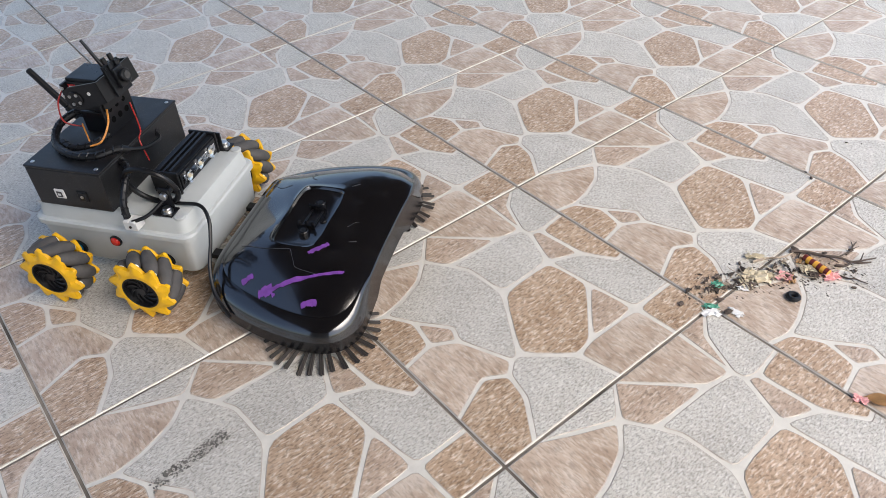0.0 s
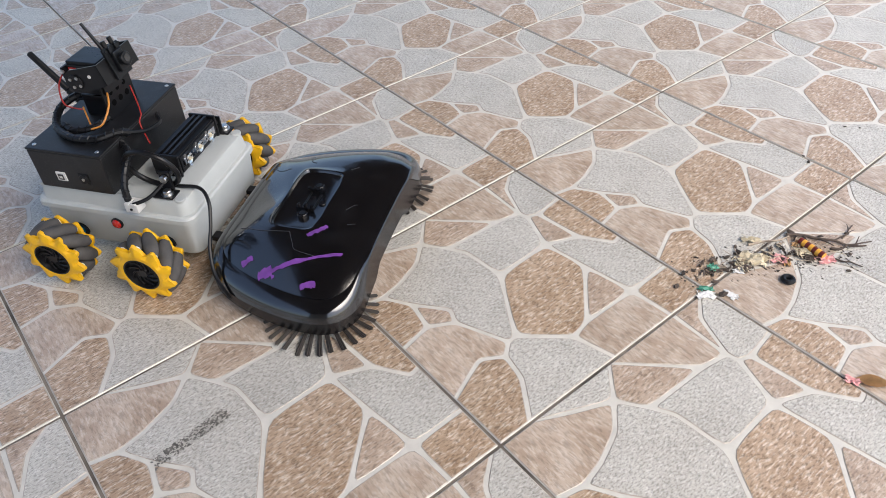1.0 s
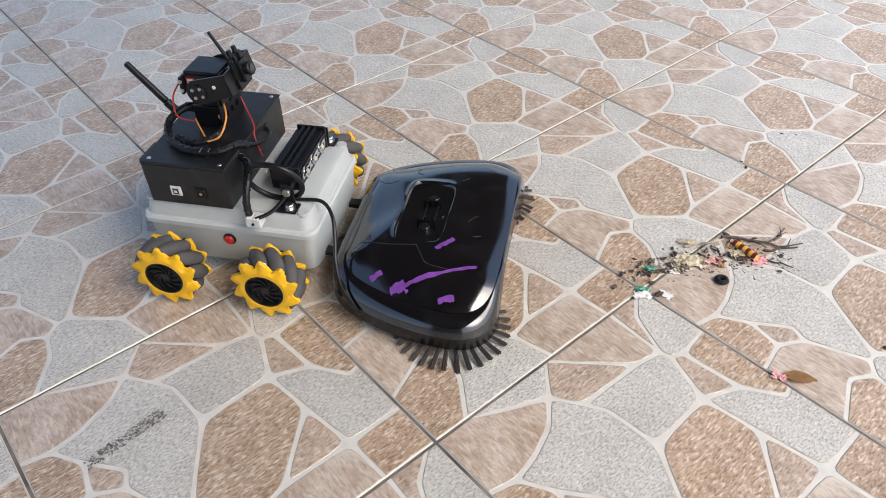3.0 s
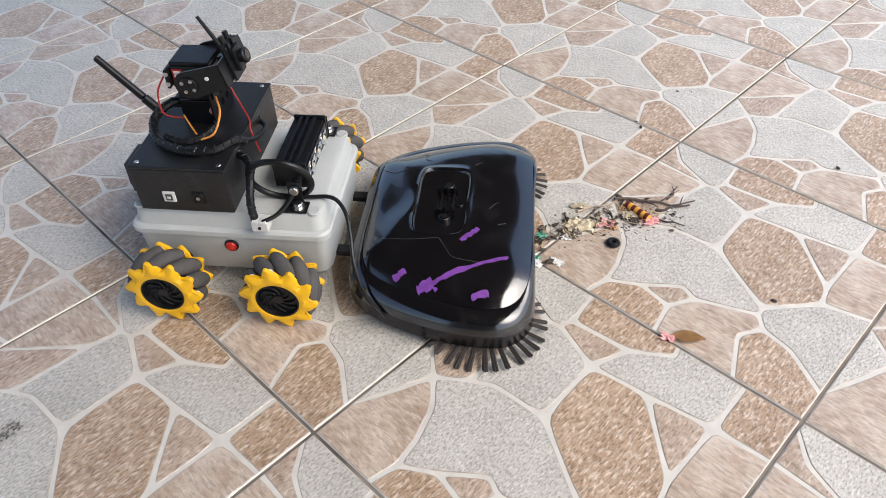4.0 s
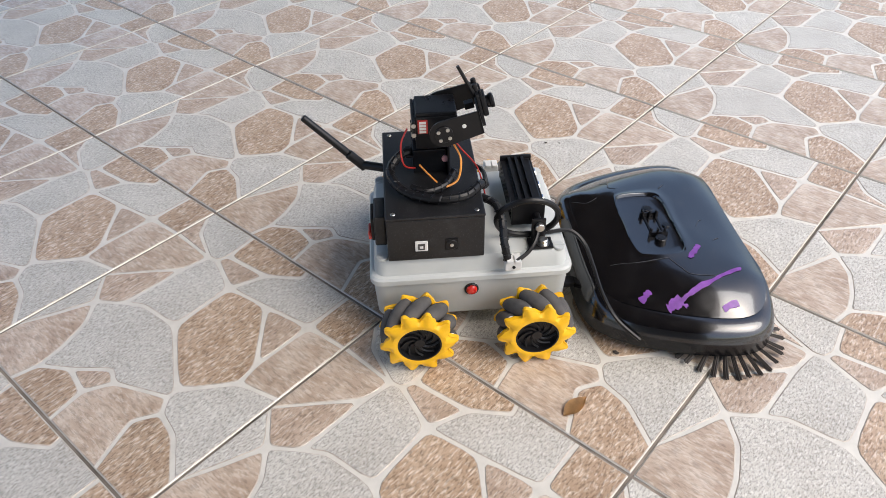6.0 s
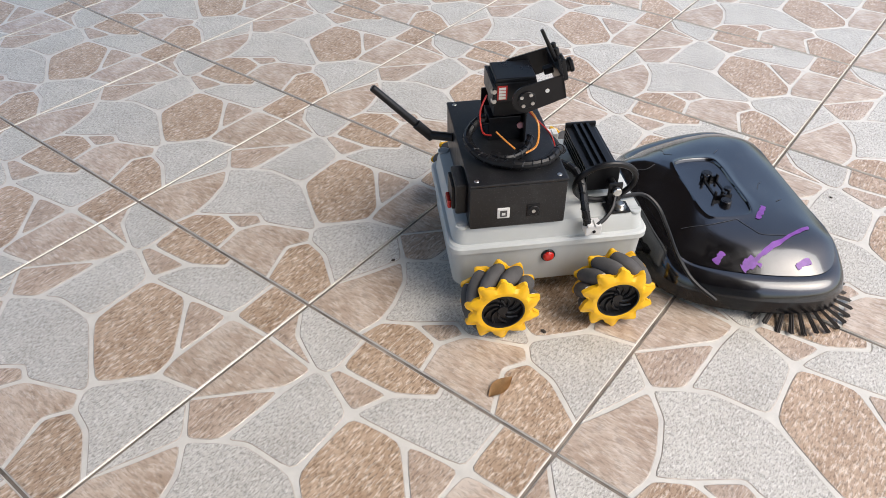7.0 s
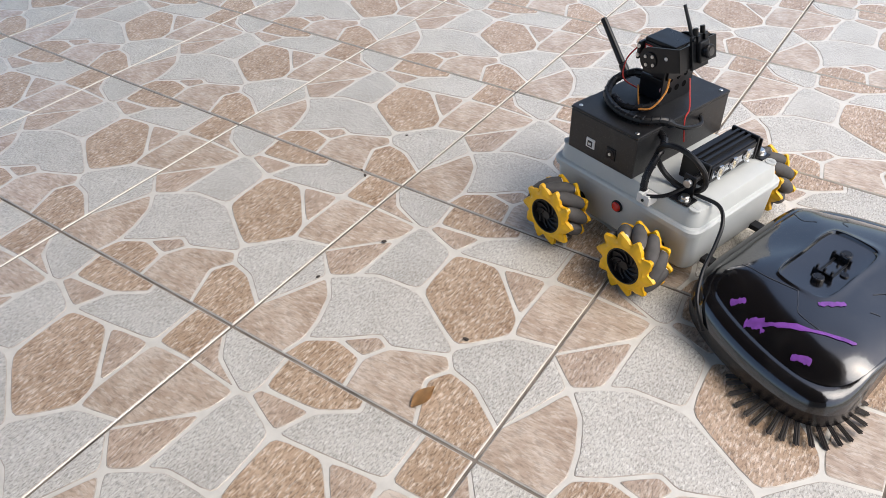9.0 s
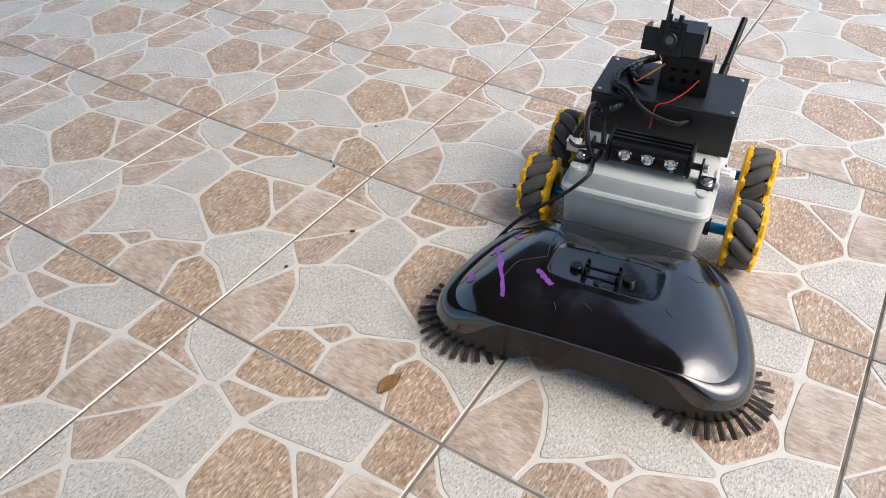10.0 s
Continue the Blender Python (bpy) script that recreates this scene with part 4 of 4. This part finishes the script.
# the knots where the printed joints of one tile meet, in shares of its side, and the stones between them
KNOTS = {
    "m1": (0.055, 0.247), "n3": (0.228, 0.805), "n4": (0.268, 0.813), "n5": (0.284, 0.857), "n6": (0.495, 0.878), "n7": (0.440, 0.746),
    "n8": (0.610, 0.955), "n9": (0.828, 0.800), "n10": (0.627, 0.770), "n11": (0.826, 0.566), "n12": (0.845, 0.483), "n13": (0.710, 0.331),
    "n14": (0.452, 0.496), "n15": (0.272, 0.484), "n16": (0.203, 0.443), "n17": (0.211, 0.698), "n18": (0.113, 0.381), "n20": (0.193, 0.297),
    "n21": (0.238, 0.184), "n22": (0.256, 0.093), "n24": (0.354, 0.154), "n25": (0.465, 0.244), "n26": (0.526, 0.217),
}
EDGE_KNOTS = {
    "n27": (0.713, 0.297), "n28": (0.477, 0.129), "n29": (0.706, 0.169), "n30": (0.755, 0.245), "n31": (0.858, 0.223), "n33": (0.075, 0.872),
    "e1": (0, 0.138), "e2": (0, 0.483), "e3": (0, 0.813), "e4": (0, 0.963), "e5": (0.266, 1), "e6": (0.598, 1),
    "e7": (0.823, 1), "e8": (1, 0.809), "e9": (1, 0.520), "e10": (0.235, 0), "e11": (0.503, 0), "e12": (0.780, 0),
    "e13": (1, 0.124), "L": (0, 0), "B": (1, 0), "R": (1, 1), "T": (0, 1),
}
KNOTS.update(EDGE_KNOTS)
STONES = [
    ("tan", "e2 e3 n3 n17"),
    ("rust", "e3 e4 n33 n3"),
    ("grey", "e4 T e5 n5 n4 n3 n33"),
    ("brown", "e5 e6 n8 n6 n5"),
    ("rust", "n5 n6 n7 n4"),
    ("grey", "n6 n8 e6 e7 n9 n10 n7"),
    ("rust", "n10 n9 n11"),
    ("brown", "e7 R e8 n9"),
    ("tan", "n9 e8 e9 n12 n11"),
    ("brown", "n7 n10 n11 n12 n13 n14"),
    ("grey", "n3 n4 n7 n14 n15 n16 n17"),
    ("rust", "e2 n17 n16 n18"),
    ("grey", "e1 e2 n18 m1"),
    ("tan", "L e1 m1 n18 n20 n21 n22 e10"),
    ("grey", "n18 n16 n15 n14 n13 n27 n26 n25 n24 n22 n21 n20"),
    ("brown", "e10 n22 n24 n28 e11"),
    ("rust", "n24 n25 n26 n28"),
    ("tan", "e11 n28 n26 n27 n30 n29 e12"),
    ("brown", "e12 n29 n30 n31 e13 B"),
    ("grey", "n13 n12 e9 e13 n31 n30 n27"),
]
RELIEF = 0.0007


def inset(P, d):
    """The outline drawn in by d."""
    out, n = [], len(P)
    area = sum(P[i - 1][0] * P[i][1] - P[i][0] * P[i - 1][1] for i in range(n))
    s = 1 if area > 0 else -1
    for i in range(n):
        a, p, b = Vector(P[i - 1]), Vector(P[i]), Vector(P[(i + 1) % n])
        e1, e2 = (p - a), (b - p)
        if e1.length < 1e-7 or e2.length < 1e-7:
            out.append(tuple(p))
            continue
        n1, n2 = Vector((-e1.y, e1.x)).normalized() * s, Vector((-e2.y, e2.x)).normalized() * s
        m = (n1 + n2)
        m = m.normalized() * min(2.0, 1 / max(0.4, m.length / 2)) if m.length > 1e-6 else n1
        out.append(tuple(p + m * d))
    return out


def stone_outline(knots, half):
    lim = (GAP / 2 + 0.0006, TILE - GAP / 2 - 0.0006)
    P = [KNOTS[k] for k in knots.split()]
    area = sum(P[i - 1][0] * P[i][1] - P[i][0] * P[i - 1][1] for i in range(len(P)))
    P = P if area > 0 else P[::-1]
    # a stone cut by the tile's edge runs on past it
    wide = lambda v: -half if v == 0 else TILE + half if v == 1 else v * TILE
    P = inset([(wide(u), wide(v)) for u, v in P], half)
    P = [(min(max(u, lim[0]), lim[1]), min(max(v, lim[0]), lim[1])) for u, v in P]
    edge = lambda p: p[0] <= lim[0] + 1e-6 or p[0] >= lim[1] - 1e-6 or p[1] <= lim[0] + 1e-6 or p[1] >= lim[1] - 1e-6
    return chaikin(chaikin(P, edge, 0.11), edge, 0.22)


def stone_into(bm, P, mat, rim, rise=0.0):
    lo = [bm.verts.new((x, y, -RELIEF)) for x, y in P]
    hi = [bm.verts.new((x, y, -rise)) for x, y in inset(P, 0.0009)]
    bm.faces.new(hi).material_index = mat
    for k in range(len(P)):
        bm.faces.new((lo[k], lo[(k + 1) % len(P)], hi[(k + 1) % len(P)], hi[k])).material_index = rim


STONE_MATS = {"brown": BROWN, "rust": RUST, "tan": TAN, "grey": GREY}


def build_floor():
    fl = part("floor", box(-20, 20, -20, 20, -0.12, -0.0022), JOINT, None, "")
    tagged(fl, "glazed floor tiles printed with irregular brown, tan and grey stones", "floor", kind="structure")
    g = GAP / 2
    bm = box(g, TILE - g, g, TILE - g, -0.0060, -RELIEF, 0.0008, 1)
    tile_me = part("tile", bm, GROUT, fl)
    data = tile_me.data
    order = ["brown", "rust", "tan", "grey"]
    stone_meshes = []
    joined = bmesh.new()
    for nr, (kind, knots) in enumerate(STONES):
        P = stone_outline(knots, (0.0020, 0.0023, 0.0017)[nr % 3])
        if sum(P[i - 1][0] * P[i][1] - P[i][0] * P[i - 1][1] for i in range(len(P))) < 0:
            P = P[::-1]
        b1 = bmesh.new()
        stone_into(b1, P, 0, 1, 0.00001 * nr)
        me = bpy.data.meshes.new("stone")
        b1.to_mesh(me)
        b1.free()
        me.materials.append(STONE_MATS[kind])
        me.materials.append(RIM)
        stone_meshes.append(me)
        stone_into(joined, P, order.index(kind), len(order), 0.00001 * nr)
    jm = bpy.data.meshes.new("stones")
    joined.to_mesh(jm)
    joined.free()
    for k in order:
        jm.materials.append(STONE_MATS[k])
    jm.materials.append(RIM)
    near = {(i, j) for i in (0, 1, 2) for j in (-1, 0, 1)} | {(0, -2), (1, -2), (-1, 0), (-1, 1), (-1, -1), (3, 0)}
    first = True
    for i in range(-9, 7):
        for j in range(-5, 10):
            t = tile_me if first else new("tile", data)
            first = False
            t.parent = fl
            t.matrix_basis = pose(i * TILE, j * TILE, 0)
            if (i, j) in near:
                for me in stone_meshes:
                    st = new("stone", me)
                    st.parent = t
            else:
                st = new("stones", jm)
                st.parent = t
                tagged(st, kind="stuff")


def build_room():
    # unseen roof added over the near side, to block sky and darken reflections
    roof = part("ceiling", box(-1.9, 1.28, -5.0, 6.0, 2.5, 2.65), CEILING, None, "", at=pose(0, 0, 0, 0, 0, 40))
    tagged(roof, "unseen dark roof slab added to block the sky", "ceiling", kind="structure")
    # unseen wall behind the camera, added to carry the roof
    wall = part("wall_south", box(-1.9, 1.28, -5.0, -4.85, -0.0022, 2.5), PLASTER, None, "", at=pose(0, 0, 0, 0, 0, 40))
    tagged(wall, "unseen plain plastered wall added to carry the roof", "wall", kind="structure")


build_floor()
build_room()
# scuffed grey mark on one tile: a streak of rubbed-off flecks
bm_ = bmesh.new()
rnd_ = random.Random(3)
for k_ in range(260):
    u_ = rnd_.random()
    w_ = rnd_.uniform(-1, 1) * 0.0065
    r_ = rnd_.uniform(0.0006, 0.0018)
    g_ = bmesh.ops.create_circle(bm_, cap_ends=True, segments=6, radius=r_)["verts"]
    bmesh.ops.scale(bm_, vec=(1.0, 0.6, 1), verts=g_)
    bmesh.ops.rotate(bm_, verts=g_, cent=(0, 0, 0), matrix=Matrix.Rotation(rnd_.uniform(0, 6), 3, 'Z'))
    bmesh.ops.translate(bm_, vec=(0.112 - 0.010 * u_ + w_, -0.553 + 0.080 * u_, 0.00035 + 0.0000006 * k_), verts=g_)
tagged(part("scuff_mark", bm_, SMEAR), "dark grey scuffed streak on a tile", "stain")

# ---- what moves ----
DRIVE = [  # seconds, place of the robot's middle, heading in degrees
    (0.0, -0.2185, -0.3956, 36.4), (2.0, -0.2180, -0.3956, 36.4), (2.2, -0.1945, -0.3770, 37.0), (3.3, 0.0010, -0.2133, 37.8), (3.5, 0.0431, -0.1858, 37.8), (4.0, 0.0564, -0.1759, 38.4),
    (4.5, 0.0698, -0.1625, 45.4), (5.0, 0.1550, -0.0750, 45.2), (5.2, 0.1906, -0.0384, 44.6), (6.3, 0.3512, 0.1300, 45.4), (6.5, 0.3570, 0.1360, 45.4), (7.0, 0.4343, 0.2159, 45.4),
    (7.5, 0.5216, 0.3066, 45.6), (8.0, 0.5995, 0.3870, 47.8), (8.3, 0.6030, 0.3950, 42.0), (8.5, 0.6025, 0.3970, 27.0), (8.7, 0.6030, 0.3980, 10.0), (8.8, 0.6045, 0.4010, 1.0), (9.0, 0.6035, 0.4060, -17.4),
    (9.2, 0.6045, 0.4040, -35.6), (9.3, 0.6075, 0.4030, -44.1), (9.5, 0.6200, 0.4135, -59.4), (9.6, 0.6210, 0.4120, -60.0), (9.7, 0.6250, 0.4100, -65.5), (10.0, 0.6272, 0.4145, -82.0)]


def drive(t):
    for a, b in zip(DRIVE, DRIVE[1:]):
        if t <= b[0] + 1e-9:
            u = (t - a[0]) / (b[0] - a[0])
            return [p + (q - p) * u for p, q in zip(a[1:], b[1:])]
    return list(DRIVE[-1][1:])


def motions():
    walk(robot, [(t, pose(x, y, 0, 0, 0, h)) for t, x, y, h in DRIVE])
    step = 0.2
    times = [round(k * step, 2) for k in range(51)]
    # wheels roll as the robot drives and turns
    for w, x, s in WHEELS:
        ang, rows, last = 0.0, [], drive(0.0)
        for t in times:
            p = drive(t)
            h = radians((p[2] + last[2]) / 2)
            fwd = (p[0] - last[0]) * math.cos(h) + (p[1] - last[1]) * math.sin(h)
            turn = radians(p[2] - last[2])
            ang += math.degrees((fwd - s * 0.17 * turn) / WHEEL_R)
            rows.append((t, pose(x, s * 0.1155, WHEEL_R, 0, ang, 0)))
            last = p
        walk(w, rows)
    # brushes spin with the drive
    for b, s in BRUSHES:
        ang, rows, last = 0.0, [], drive(0.0)
        for t in times:
            p = drive(t)
            ang += s * min(70.0, (math.hypot(p[0] - last[0], p[1] - last[1]) + 0.12 * abs(radians(p[2] - last[2]))) / 0.030 * 57.3)
            rows.append((t, pose(0.2535, s * 0.1125, 0.009, 0, 0, ang)))
            last = p
        walk(b, rows)
    # litter lies still until the head comes over it, then travels along under the head
    for ob, x, y, z, turn, tilt, roll in SWEPT:
        rows, inside = [(0.0, pose(x, y, z, tilt, roll, turn))], None
        for k in range(100):
            t = round(0.1 * (k + 1), 1)
            px, py, h = drive(t)
            c, s = math.cos(radians(h)), math.sin(radians(h))
            lx, ly = c * (x - px) + s * (y - py), -s * (x - px) + c * (y - py)
            if inside is None and lx < 0.262:
                inside = (t, lx, ly, turn - h)
                rows.append((round(t - 0.1, 1), pose(x, y, z, tilt, roll, turn)))
            if inside is not None:
                u = min(1.0, (t - inside[0]) / 1.0)
                ax, ay = inside[1] + (0.205 + 0.25 * (inside[1] - 0.25) - inside[1]) * u, inside[2] + (0.5 * max(-0.12, min(0.12, inside[2])) - inside[2]) * u
                if k % 2 or u < 1:
                    rows.append((t, pose(px + c * ax - s * ay, py + s * ax + c * ay, z, tilt, roll, h + inside[3])))
        if rows[-1][0] < 10.0:
            rows.append((10.0, rows[-1][1]))
        clean = [rows[0]]
        for r in rows[1:]:
            if r[0] > clean[-1][0] + 0.05:
                clean.append(r)
        walk(ob, clean)
    leaf, scrap = LITTER
    walk(leaf, [(0.0, pose(0.480, 0.014, 0, 0, 0, 35)), (4.6, pose(0.480, 0.014, 0, 0, 0, 35)), (5.0, pose(0.517, 0.029, 0, 0, 0, 75)), (5.2, pose(0.523, 0.031, 0, 0, 0, 82)), (10.0, pose(0.523, 0.031, 0, 0, 0, 82))])
    rows = [(0.0, pose(0.466, 0.001, 0, 0, 0, 20)), (4.9, pose(0.466, 0.001, 0, 0, 0, 20))]
    for k in range(51, 101, 2):
        t = k / 10
        px, py, h = drive(t)
        c, s = math.cos(radians(h)), math.sin(radians(h))
        u = min(1.0, (t - 4.9) / 0.8)
        sx, sy = 0.272 - 0.05 * u, -0.110 + 0.05 * u
        wx, wy = px + c * sx - s * sy, py + s * sx + c * sy
        v = min(1.0, (t - 4.9) / 0.4)
        rows.append((t, pose(0.466 + (wx - 0.466) * v, 0.001 + (wy - 0.001) * v, 0, 0, 0, h - 24)))
    rows[-1] = (10.0, rows[-1][1])
    walk(scrap, rows)


motions()
